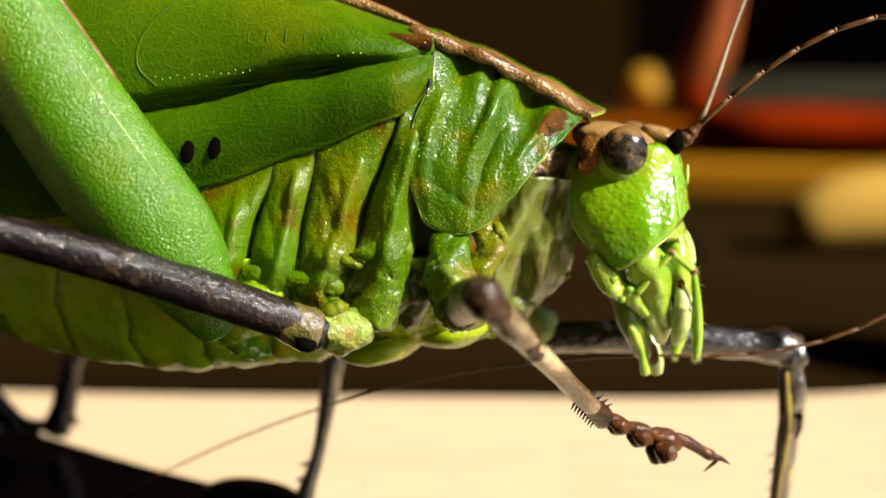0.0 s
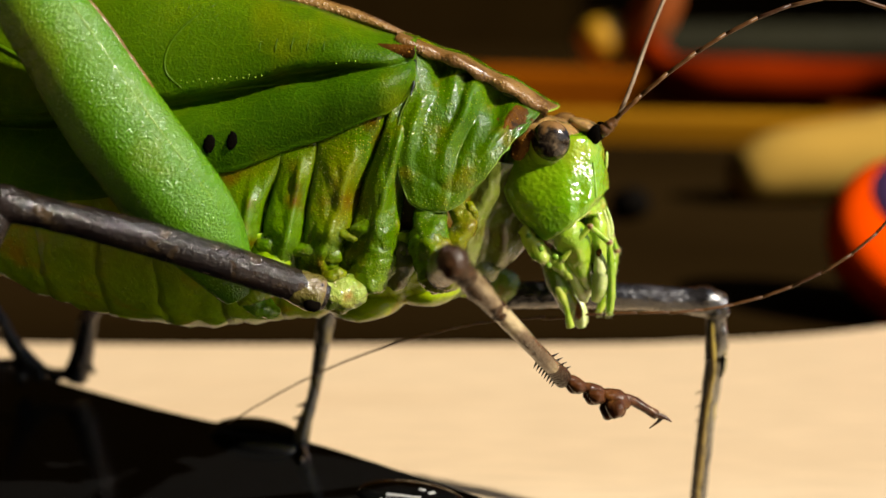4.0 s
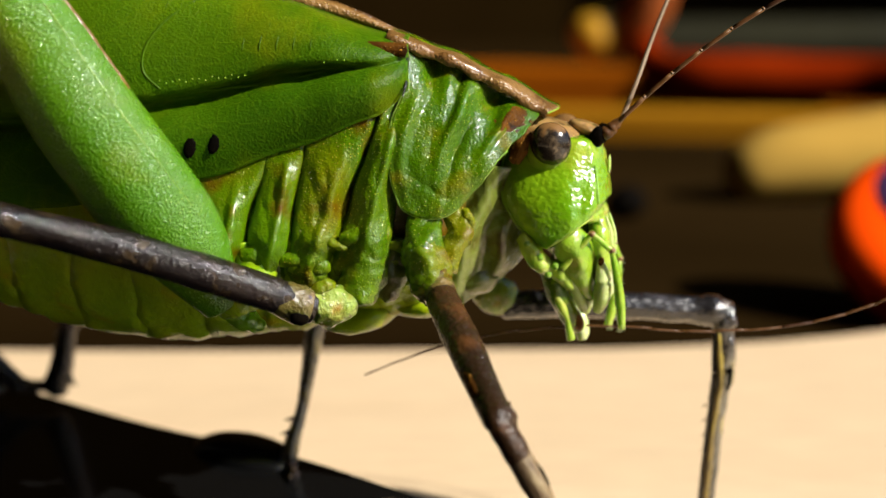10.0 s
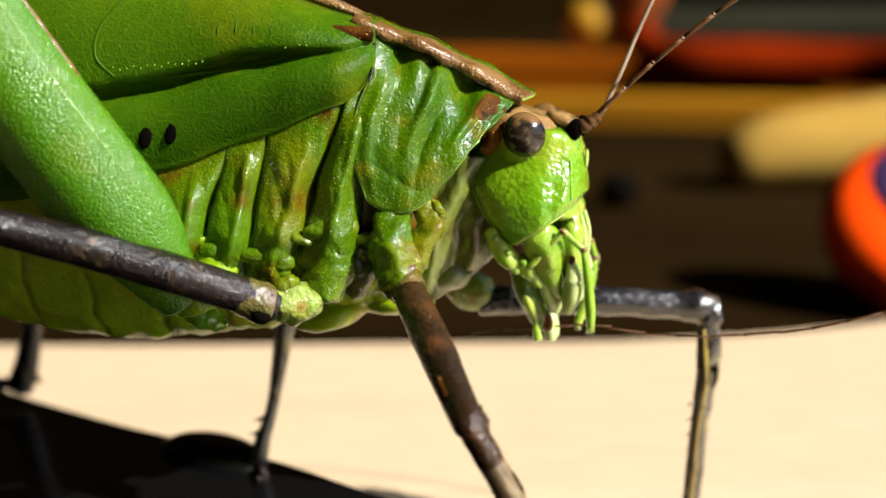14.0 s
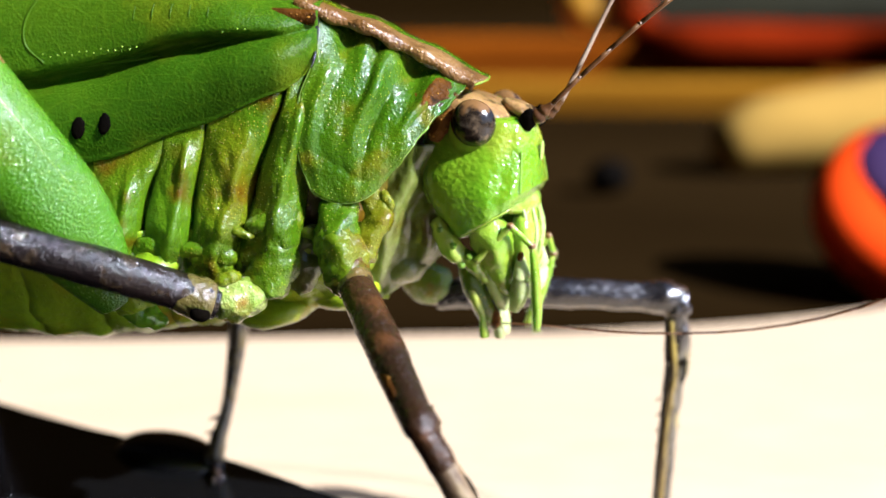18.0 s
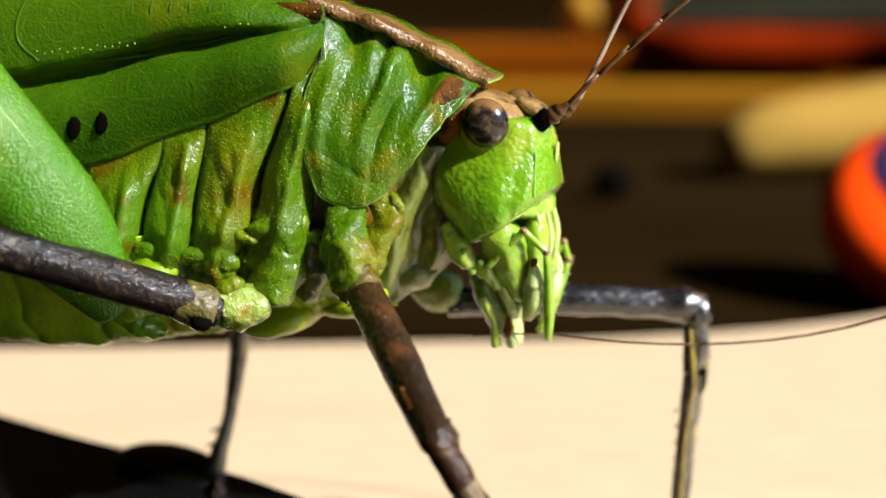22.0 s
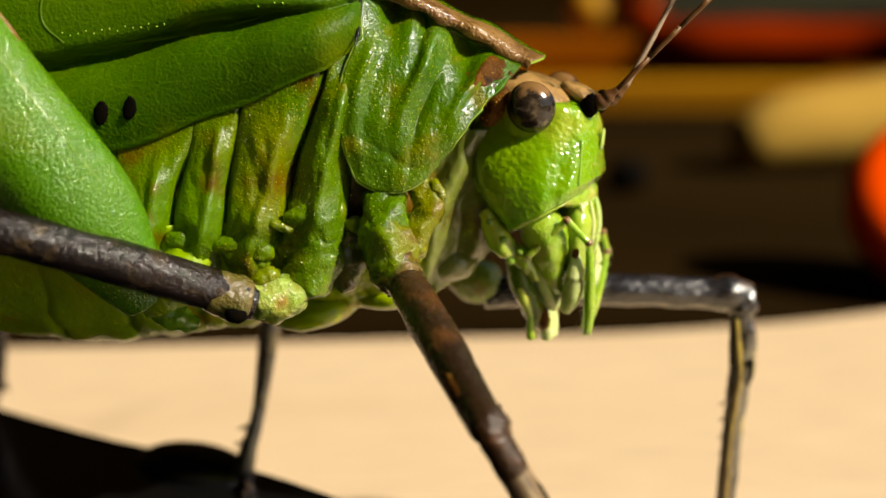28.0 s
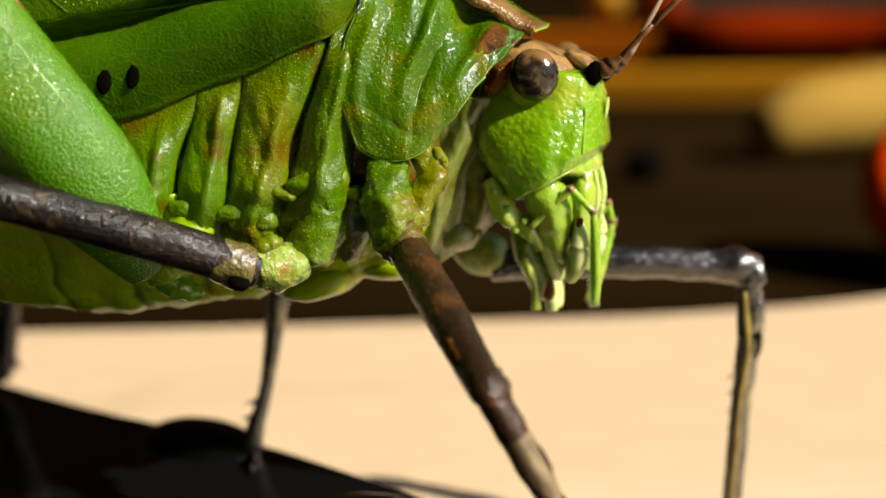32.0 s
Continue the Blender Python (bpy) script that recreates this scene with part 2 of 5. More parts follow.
CUFF = material("mottled_cuff", (0.1488, 0.1027, 0.027), (0.1116, 0.08928, 0.021), (0.05208, 0.08928, 0.009), 0.22, 1.5, 6, 0.9, 7, spec=0.3, sss=0.2, pebble=0.7, pebble_scale=4, bump_mm=0.09, wet=0.8, patch=(0.44, 0.56), speck=(0.03, 0.02, 0.015), speck_scale=2.2)
SHIN_YELLOW = material("yellow_stripe", (0.36, 0.27, 0.05), (0.24, 0.17, 0.05), (0.10, 0.07, 0.03), 0.34, 2.0, 9, 0.4, 10, coat=0.2)
EYE = material("eye", (0.030, 0.021, 0.013), (0.010, 0.007, 0.005), (0.14, 0.10, 0.06), 0.13, 2.4, 14, 0.15, 20, coat=0.3, rough_var=0.06)

def eye_material():
    m = EYE
    n, l = m.node_tree.nodes, m.node_tree.links
    b = n["Principled BSDF"]
    dark = b.inputs["Base Color"].links[0].from_socket
    co = n.new("ShaderNodeTexCoord")
    sp = n.new("ShaderNodeSeparateXYZ")
    l.new(co.outputs["Object"], sp.inputs[0])
    nz = n.new("ShaderNodeTexNoise")
    nz.inputs["Scale"].default_value, nz.inputs["Detail"].default_value = 2600, 4
    l.new(co.outputs["Object"], nz.inputs["Vector"])
    ad = n.new("ShaderNodeMath")
    ad.operation = "MULTIPLY_ADD"
    ad.inputs[1].default_value = 0.0009
    l.new(nz.outputs["Fac"], ad.inputs[0])
    l.new(sp.outputs["Z"], ad.inputs[2])
    r = n.new("ShaderNodeMapRange")
    r.inputs["From Min"].default_value, r.inputs["From Max"].default_value = 0.00192, 0.00212
    l.new(ad.outputs[0], r.inputs["Value"])
    x = n.new("ShaderNodeMix")
    x.data_type = "RGBA"
    l.new(r.outputs[0], x.inputs[0])
    l.new(dark, x.inputs[6])
    x.inputs[7].default_value = (0.20, 0.105, 0.035, 1)
    l.new(x.outputs[2], b.inputs["Base Color"])


eye_material()
TAN = material("tan_crown", (0.38, 0.22, 0.075), (0.20, 0.11, 0.03), (0.07, 0.045, 0.01), 0.36, 2.0, 6, 0.7, 7, coat=0.25, sss=0.15,
               speck=(0.55, 0.36, 0.12), speck_scale=4.0, glint=1.0)
BLACK_SPOT = material("black_spot", (0.002, 0.0015, 0.001), (0.003, 0.002, 0.001), None, 0.8, 2, 8, 0.3, 8, spec=0.03)
SEAM = material("black_seam", (0.006, 0.005, 0.003), (0.012, 0.009, 0.004), None, 0.12, 2, 8, 0.8, 9, spec=0.6)
SHOULDER = material("wing_shoulder", (0.068, 0.132, 0.0008), (0.096, 0.152, 0.0016), None, 0.6, 0.6, 6, 0.5, 9, spec=0.15)
RIM = material("rim_green", (0.27, 0.42, 0.035), (0.18, 0.36, 0.015), None, 0.24, 1.0, 5, 0.5, 5, coat=0.4, sss=0.15)
FLAP_RIM = material("flap_rim_green", (0.16, 0.30, 0.02), (0.24, 0.38, 0.05), None, 0.16, 1.0, 5, 0.5, 5, coat=0.5, sss=0.4)
VEIN = material("vein_green", (0.051, 0.10625, 0.00051), (0.03825, 0.08925, 0.000425), None, 0.42, 1.0, 5, 0.5, 6, spec=0.12, sss=0.1)
FEELER = material("feeler_brown", (0.095, 0.038, 0.009), (0.055, 0.022, 0.006), (0.16, 0.075, 0.02), 0.42, 1.2, 8, 0.3, 10, spec=0.3)
FEELER_DARK = material("feeler_dark", (0.05, 0.017, 0.005), (0.035, 0.012, 0.004), None, 0.42, 1.2, 8, 0.3, 10, spec=0.3)
FEELER_PALE = material("feeler_pale", (0.38, 0.29, 0.20), (0.26, 0.18, 0.12), None, 0.3, 1.2, 8, 0.3, 10, coat=0.3)

PLASTIC = material("black_plastic", (0.0025, 0.0025, 0.003), (0.004, 0.004, 0.004), None, 0.17, 0.15, 1.5, 0.08, 1.2, spec=0.4, rough_var=0.04, bump_mm=0.2)
WHITE_PRINT = material("white_print", (0.62, 0.62, 0.60), (0.45, 0.45, 0.44), None, 0.4, 1.5, 6, 0.2, 5)
PINE = material("pale_pine", (0.68, 0.505, 0.315), (0.735, 0.56, 0.36), (0.60, 0.43, 0.258), 0.55, 0.06, 0.9, 0.3, 1.5, stretch=(0.25, 1.6, 1.0))
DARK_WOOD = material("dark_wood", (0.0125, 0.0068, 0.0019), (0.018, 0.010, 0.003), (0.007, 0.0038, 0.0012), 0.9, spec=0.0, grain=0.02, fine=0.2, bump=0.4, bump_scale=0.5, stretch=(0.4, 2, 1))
ORANGE_WOOD = material("orange_wood", (0.23, 0.060, 0.001), (0.17, 0.040, 0.001), None, 0.75, 0.03, 0.4, 0.3, 0.6, spec=0.0, stretch=(0.3, 1, 1))
HONEY_WOOD = material("honey_wood", (0.30, 0.135, 0.006), (0.22, 0.09, 0.004), None, 0.75, 0.03, 0.4, 0.3, 0.6, spec=0.0, stretch=(0.3, 1, 1))
STICK_WOOD = material("stick_wood", (0.42, 0.26, 0.05), (0.36, 0.21, 0.04), None, 0.75, 0.03, 0.4, 0.3, 0.6, spec=0.0, stretch=(0.3, 1, 1))
RED_PLASTIC = material("red_plastic", (0.22, 0.020, 0.001), (0.17, 0.014, 0.001), None, 0.8, 0.05, 0.5, 0.1, 0.6, spec=0.0)
ORANGE_PLASTIC = material("orange_plastic", (0.68, 0.055, 0.0005), (0.62, 0.045, 0.0005), None, 0.7, spec=0.0, grain=0.05, fine=0.5, bump=0.1, bump_scale=0.6)
PURPLE_PLASTIC = material("purple_plastic", (0.030, 0.012, 0.055), (0.04, 0.016, 0.06), None, 0.6, 0.05, 0.5, 0.1, 0.6, spec=0.2)
YELLOW_PLASTIC = material("yellow_plastic", (0.58, 0.30, 0.012), (0.50, 0.24, 0.01), None, 0.4, 0.05, 0.5, 0.1, 0.6)
RUST_PLASTIC = material("rust_plastic", (0.30, 0.075, 0.012), (0.24, 0.05, 0.01), None, 0.4, 0.05, 0.5, 0.1, 0.6)
OLIVE_METAL = material("olive_paint", (0.016, 0.015, 0.005), (0.012, 0.011, 0.004), None, 0.8, spec=0.1, grain=0.03, fine=0.3, bump=0.1, bump_scale=0.4)
# near-black so the added walls and ceiling throw little light back
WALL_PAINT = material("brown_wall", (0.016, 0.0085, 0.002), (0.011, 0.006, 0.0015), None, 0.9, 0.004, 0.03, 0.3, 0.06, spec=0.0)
FLOOR_STONE = material("floor_stone", (0.16, 0.14, 0.11), (0.12, 0.10, 0.08), None, 0.7, 0.004, 0.05, 0.3, 0.06)


# ---- shape helpers, in millimetres ----
def spline(pts, n):
    """n samples along a smooth curve through pts (tuples of any length)."""
    p = [np.array(q, float) for q in pts]
    p = [2 * p[0] - p[1]] + p + [2 * p[-1] - p[-2]]
    out, k = [], len(p) - 3
    for i in range(n):
        s = i / (n - 1) * k
        j = min(int(s), k - 1)
        t = s - j
        a, b, c, d = p[j:j + 4]
        out.append(0.5 * (2 * b + (c - a) * t + (2 * a - 5 * b + 4 * c - d) * t * t + (3 * b - a - 3 * c + d) * t ** 3))
    return out


def rings(bm, loops, cap=True):
    vs = [[bm.verts.new(p) for p in loop] for loop in loops]
    n = len(vs[0])
    for a, b in zip(vs, vs[1:]):
        for i in range(n):
            bm.faces.new((a[i], a[(i + 1) % n], b[(i + 1) % n], b[i]))
    if cap:
        bm.faces.new(vs[0][::-1])
        bm.faces.new(vs[-1])


def tube(bm, pts, n=20, seg=12, flat=1.0, up=(0, 0, 1), rough=0.0, freq=1.0, seed=0.0):
    """A round limb through pts of (x, y, z, radius); flat squeezes it along the direction across up."""
    s = spline(pts, n)
    c = [Vector(q[:3]) for q in s]
    loops = []
    for i, p in enumerate(c):
        d = (c[min(i + 1, n - 1)] - c[max(i - 1, 0)]).normalized()
        a = Vector(up) - d * Vector(up).dot(d)
        if a.length < 1e-3:
            a = d.orthogonal()
        a.normalize()
        b = d.cross(a)
        r = max(0.004, s[i][3])
        loop = []
        for k in range(seg):
            w = 2 * math.pi * k / seg
            v = (a * math.cos(w) + b * math.sin(w) * flat) * r
            if rough:
                v *= 1 + rough * noise.noise((p + v) * freq + Vector((seed, 0, 0)))
            loop.append(p + v)
        loops.append(loop)
    rings(bm, loops)
    return bm


def limb(pts, **kw):
    return tube(bmesh.new(), pts, **kw)


def rounded(pts, cap=0.6):
    """Adds rounded ends to a limb's points."""
    a, b = np.array(pts[0], float), np.array(pts[1], float)
    y, z = np.array(pts[-2], float), np.array(pts[-1], float)
    d0 = (a - b)[:3] / max(1e-6, np.linalg.norm((a - b)[:3]))
    d1 = (z - y)[:3] / max(1e-6, np.linalg.norm((z - y)[:3]))
    return ([(*(a[:3] + d0 * a[3] * cap), 0.02), (*(a[:3] + d0 * a[3] * cap * 0.6), a[3] * 0.72)] + list(pts)
            + [(*(z[:3] + d1 * z[3] * cap * 0.6), z[3] * 0.72), (*(z[:3] + d1 * z[3] * cap), 0.02)])


def blob(bm, centre, size, turn=(0, 0, 0), rough=0.0, freq=0.8, seed=0.0, nu=20, nv=12, square=1.0):
    e = Euler([radians(a) for a in turn]).to_matrix()
    loops = []
    for j in range(nv + 1):
        ph = math.pi * (0.02 + 0.96 * j / nv)
        loop = []
        for i in range(nu):
            th = 2 * math.pi * i / nu
            q = Vector((math.sin(ph) * math.cos(th), math.sin(ph) * math.sin(th), math.cos(ph)))
            q = Vector([math.copysign(abs(v) ** square, v) for v in q])
            if rough:
                q *= 1 + rough * noise.noise(q * freq * 2 + Vector((seed, seed * 0.7, 0)))
            loop.append(Vector(centre) + e @ Vector((q.x * size[0], q.y * size[1], q.z * size[2])))
        loops.append(loop)
    rings(bm, loops)
    return bm


def sheet(bm, f, nu, nv, thick):
    """A curved plate f(u, v) of a given thickness, its edges closed."""
    p = [[Vector(f(i / nu, j / nv)) for j in range(nv + 1)] for i in range(nu + 1)]
    nrm = [[None] * (nv + 1) for _ in range(nu + 1)]
    for i in range(nu + 1):
        for j in range(nv + 1):
            du = p[min(i + 1, nu)][j] - p[max(i - 1, 0)][j]
            dv = p[i][min(j + 1, nv)] - p[i][max(j - 1, 0)]
            w = du.cross(dv)
            nrm[i][j] = w.normalized() if w.length > 1e-9 else Vector((0, -1, 0))
    a = [[bm.verts.new(p[i][j] + nrm[i][j] * thick / 2) for j in range(nv + 1)] for i in range(nu + 1)]
    b = [[bm.verts.new(p[i][j] - nrm[i][j] * thick / 2) for j in range(nv + 1)] for i in range(nu + 1)]
    for i in range(nu):
        for j in range(nv):
            bm.faces.new((a[i][j], a[i + 1][j], a[i + 1][j + 1], a[i][j + 1]))
            bm.faces.new((b[i][j], b[i][j + 1], b[i + 1][j + 1], b[i + 1][j]))
    for i in range(nu):
        for j, s in ((0, 1), (nv, -1)):
            q = (a[i][j], b[i][j], b[i + 1][j], a[i + 1][j])
            bm.faces.new(q if s > 0 else q[::-1])
    for j in range(nv):
        for i, s in ((0, -1), (nu, 1)):
            q = (a[i][j], b[i][j], b[i][j + 1], a[i][j + 1])
            bm.faces.new(q if s > 0 else q[::-1])
    return bm


def wrinkle(bm, amp, freq, seed=0.0, cuts=0):
    """Pushes the surface in and out along its normals with noise at two scales."""
    if cuts:
        bmesh.ops.subdivide_edges(bm, edges=bm.edges[:], cuts=cuts, use_grid_fill=True)
    bmesh.ops.recalc_face_normals(bm, faces=bm.faces)
    bm.normal_update()
    o = Vector((seed, seed * 1.7, 5.0))
    for v in bm.verts:
        p = v.co * freq + o
        v.co += v.normal * amp * (noise.noise(p) + 0.5 * noise.noise(p * 2.3) + 0.28 * noise.noise(p * 5.1))
    return bm


def part(name, bm, mat, parent=None, label="", smooth=True):
    """Links a bmesh, given in millimetres, as one mesh object under a thing or part."""
    bmesh.ops.recalc_face_normals(bm, faces=bm.faces)
    bm.transform(Matrix.Scale(MM, 4))
    me = bpy.data.meshes.new(name)
    bm.to_mesh(me)
    bm.free()
    me.materials.append(mat)
    if smooth:
        me.polygons.foreach_set("use_smooth", [True] * len(me.polygons))
    ob = new(name, me)
    ob.parent = parent
    if label:
        tagged(ob, label)
    return ob


def mirrored(bm):
    """A copy across the insect's middle plane."""
    b = bm.copy()
    for v in b.verts:
        v.co.y = -v.co.y
    return b


def both(name, bm, mat, parent, label=""):
    far = mirrored(bm)
    return part(name, bm, mat, parent, label), part(name, far, mat, parent, label)


def aim(p, q, up=(0, 0, 1)):
    """The pose, millimetres to metres, of a limb built along +x, from p towards q."""
    x = (Vector(q) - Vector(p)).normalized()
    z = Vector(up) - x * Vector(up).dot(x)
    z.normalize()
    y = z.cross(x)
    m = Matrix((x, y, z)).transposed().to_4x4()
    m.translation = Vector(p) * MM
    return m


def lerp(a, b, t):
    return a + (b - a) * t


def table(pts, x):
    """Smooth value at x of a curve given by (x, value) pairs."""
    if x <= pts[0][0]:
        return pts[0][1]
    for (a, u), (b, w) in zip(pts, pts[1:]):
        if x <= b:
            t = (x - a) / (b - a)
            return lerp(u, w, t * t * (3 - 2 * t) * 0.5 + t * 0.5)
    return pts[-1][1]


# ---- the setting ----
BOARD_Z, TABLE_Z, PLATE_Z = -14.5, -17.5, -10.8


def slab(bm, outline, z0, z1, bevel=0.0):
    lo, hi = [bm.verts.new((x, y, z0)) for x, y in outline], [bm.verts.new((x, y, z1)) for x, y in outline]
    n = len(outline)
    bm.faces.new(lo[::-1])
    top = bm.faces.new(hi)
    for i in range(n):
        bm.faces.new((lo[i], lo[(i + 1) % n], hi[(i + 1) % n], hi[i]))
    if bevel:
        bmesh.ops.bevel(bm, geom=list(top.edges), offset=bevel, segments=5, profile=0.5, affect="EDGES")
    return bm


def box(bm, x0, x1, y0, y1, z0, z1):
    return slab(bm, [(x0, y0), (x1, y0), (x1, y1), (x0, y1)], z0, z1)


# added room shell, mostly unseen: near-black walls block daylight save one wide east window
floor = tagged(part("floor", box(bmesh.new(), -2600, 880, -2400, 1750, -800, -760), FLOOR_STONE, smooth=False), "grey stone floor under the table", "floor", kind="structure")
ceiling = tagged(part("ceiling", box(bmesh.new(), -2600, 880, -2400, 1750, 2640, 2700), WALL_PAINT, smooth=False), "added near-black ceiling that blocks skylight", "ceiling", kind="structure")
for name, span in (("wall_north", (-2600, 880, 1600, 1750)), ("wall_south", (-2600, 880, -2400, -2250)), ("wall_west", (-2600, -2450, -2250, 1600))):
    tagged(part(name, box(bmesh.new(), *span, -760, 2640), WALL_PAINT, smooth=False), "added near-black brown wall that blocks skylight", "wall", kind="structure")
bm = bmesh.new()
box(bm, 760, 880, -2250, -1700, -760, 2640)
box(bm, 760, 880, 1300, 1600, -760, 2640)
box(bm, 760, 880, -1700, 1300, -760, 20)
box(bm, 760, 880, -1700, 1300, 2560, 2640)
tagged(part("wall_east", bm, WALL_PAINT, smooth=False), "added near-black brown wall with a wide opening for daylight", "wall", kind="structure")


def build_table():
    t = new("table")
    t.location = (0, 0.15, -0.76)
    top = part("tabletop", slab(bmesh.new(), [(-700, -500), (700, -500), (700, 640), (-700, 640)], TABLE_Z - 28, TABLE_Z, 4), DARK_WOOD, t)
    top.location = (0, -0.15, 0.76)
    for x in (-620, 620):
        for y in (-430, 570):
            leg = part("leg", slab(bmesh.new(), [(x - 30, y - 30), (x + 30, y - 30), (x + 30, y + 30), (x - 30, y + 30)], -760, TABLE_Z - 28), DARK_WOOD, t)
            leg.location = (0, -0.15, 0.76)
    return tagged(t, "dark brown stained wooden table in the sun", "table")


build_table()


def build_board():
    far = [(-140, 33.0), (-60, 34.9), (-23, 34.4), (0.7, 35.1), (12, 35.5), (20, 36.7), (27, 38.4), (35, 41.6), (50, 50), (70, 66)]
    s = spline(far, 40)
    out = [(-140, -120), (70, -120)] + [(q[0], q[1]) for q in s][::-1]
    return tagged(part("board", slab(bmesh.new(), out, TABLE_Z, BOARD_Z, 0.8), PINE, smooth=False),
                  "pale sunlit pine board lying on the dark table", "board")


build_board()


def build_plate():
    """A glossy black case on which the insect stands; its far edge runs aslant."""
    case = new("black_case")
    case.location = (-0.02, 0, BOARD_Z * MM)
    edge = [(-60, 44), (-25.8, 17.6), (-20.3, 13.4), (-14.1, 9.3), (-9.5, 6.9), (-6.2, 5.0), (-2.6, 2.2), (1.1, -0.8), (6, -5.2), (9, -9.5), (9.6, -16)]
    s = spline(edge, 48)
    out = [(-60, -60), (9.6, -60)] + [(q[0], q[1]) for q in s][::-1]
    body = part("shell", slab(bmesh.new(), out, BOARD_Z, PLATE_Z, 0.9), PLASTIC, case)
    for p in body.data.polygons:
        p.use_smooth = abs(p.normal.z) < 0.98
    bm = blob(bmesh.new(), (-9.1, 5.7, PLATE_Z - 0.1), (3.0, 1.7, 0.95), (0, 0, -33))
    knob = part("knob", bm, PLASTIC, case, "smooth black domed knob")
    bm = blob(bmesh.new(), (-1.4, -1.3, PLATE_Z - 0.02), (2.6, 1.5, 0.5), (0, 0, -25))
    stud = part("stud", bm, PLASTIC, case, "low shiny black stud with worn white print")
    for x, y, w, h, turn in ((-1.7, -2.0, 1.5, 0.20, -14), (-1.9, -2.3, 1.6, 0.20, -8), (-0.93, -1.5, 0.28, 0.16, -30), (-0.53, -1.75, 0.30, 0.18, 30)):
        bm = bmesh.new()
        box(bm, -w / 2, w / 2, -h / 2, h / 2, -0.3, 0.012)
        m = Matrix.Rotation(radians(turn), 4, "Z")
        a = Vector((x + 1.4, y + 1.3, 0))
        a.rotate(Matrix.Rotation(radians(25), 3, "Z"))
        z = PLATE_Z - 0.02 + 0.5 * math.sqrt(max(0.0, 1 - (a.x / 2.6) ** 2 - (a.y / 1.5) ** 2))
        for v in bm.verts:
            v.co = m @ v.co + Vector((x, y, z))
        part("print_bar", bm, WHITE_PRINT, stud, "worn white print", smooth=False)
    for o in (body, knob, stud):
        o.location = (0.02, 0, -BOARD_Z * MM)
    return tagged(case, "glossy black plastic case with a slanting rounded edge", "case")


build_plate()


# ---- blurred things on the table behind ----
def bar(name, a, b, r, mat, label, category, seg=20, flat=1.0, taper=0.5):
    d = (Vector(b) - Vector(a)).normalized() * r * taper
    a2, b2 = Vector(a) + d, Vector(b) - d
    bm = limb([(*a, 0.05), (*(Vector(a) + d * 0.3), r * 0.75), (*a2, r), (*((a2 + b2) / 2), r), (*b2, r), (*(Vector(b) - d * 0.3), r * 0.75), (*b, 0.05)],
              n=40, seg=seg, flat=flat)
    return tagged(part(name, bm, mat), label, category)


def plank(name, centre, size, turn, mat, label, category):
    bm = bmesh.new()
    x, y, z = size
    slab(bm, [(-x / 2, -y / 2), (x / 2, -y / 2), (x / 2, y / 2), (-x / 2, y / 2)], 0, z, min(size) * 0.2)
    ob = tagged(part(name, bm, mat, smooth=False), label, category)
    ob.matrix_basis = pose(centre[0] * MM, centre[1] * MM, centre[2] * MM, 0, 0, turn)
    return ob


T0 = TABLE_Z
plank("wooden_strip", (20, 196, T0), (170, 16, 5.0), -8, HONEY_WOOD, "honey-coloured wooden strip lying on the table", "strip")
plank("orange_slat", (20, 268, T0), (230, 24, 9.5), -3, ORANGE_WOOD, "orange-brown varnished wooden slat on the table", "slat")
bar("olive_tube", (75, 420, T0 + 9), (420, 480, T0 + 9), 9, OLIVE_METAL, "dark olive painted tube lying on the table", "tube")


def build_dowel():
    """A pale round stick that grows thicker from its blunt tip."""
    line = [(37.4, 115.6, 0.05), (37.8, 115.7, 1.8), (38.8, 116.0, 3.1), (41, 116.4, 4.2), (45, 117.2, 5.0), (52, 118.4, 5.6), (66, 121, 6.5), (90, 126, 7.4), (140, 138, 8.2)]
    return tagged(part("wooden_dowel", limb([(x, y, TABLE_Z + max(r, 4.0), r) for x, y, r in line], n=70, seg=28), STICK_WOOD),
                  "pale round wooden stick with a blunt tip", "stick")


def build_tool():
    """A tool lying on the slat: amber tip, rusty orange body and a dark red grip bent into a long loop."""
    tool = new("hand_tool")
    tool.location = (0.05, 0.268, (T0 + 9.5) * MM)

    def piece(name, bm, mat, label):
        part(name, bm, mat, tool, label).location = (-0.05, -0.268, -(T0 + 9.5) * MM)
    piece("tip", blob(bmesh.new(), (37.5, 275, -0.6), (6.4, 6.0, 6.6), (0, 0, 0), 0.05, nu=28, nv=18), YELLOW_PLASTIC, "rounded amber yellow tip")
    piece("body", limb(rounded([(44.5, 273, -4.0, 3.6), (47.5, 272, 1.5, 5.4), (51.0, 270, 8, 5.6), (54, 268, 22, 4.4), (55, 267, 34, 3.2)]), n=40, seg=20), RUST_PLASTIC, "rusty orange upright body")
    piece("grip", limb(rounded([(49, 266, -3.5, 3.8), (52, 256, -8.2, 4.4), (59, 249, -8.9, 4.9), (72, 247, -9.0, 5.1), (86, 246, -9.6, 5.2), (98, 243, -9.9, 5.4), (108, 234, -9.6, 5.6),
                                (111, 224, -10.6, 5.2), (104, 214, -12.2, 4.6)]), n=80, seg=18), RED_PLASTIC, "dark red plastic grip bent into a loop")
    return tagged(tool, "tool with amber tip and dark red looped grip on slat", "tool")


def build_bead():
    bm = blob(bmesh.new(), (0, 0, 2.1), (2.7, 2.5, 2.1), (0, 0, 20), 0.05, nu=28, nv=18)
    ob = tagged(part("black_bead", bm, BLACK_SPOT), "small black round bead on the dark table", "bead")
    ob.location = (0.0222, 0.103, T0 * MM)
    return ob


build_dowel()
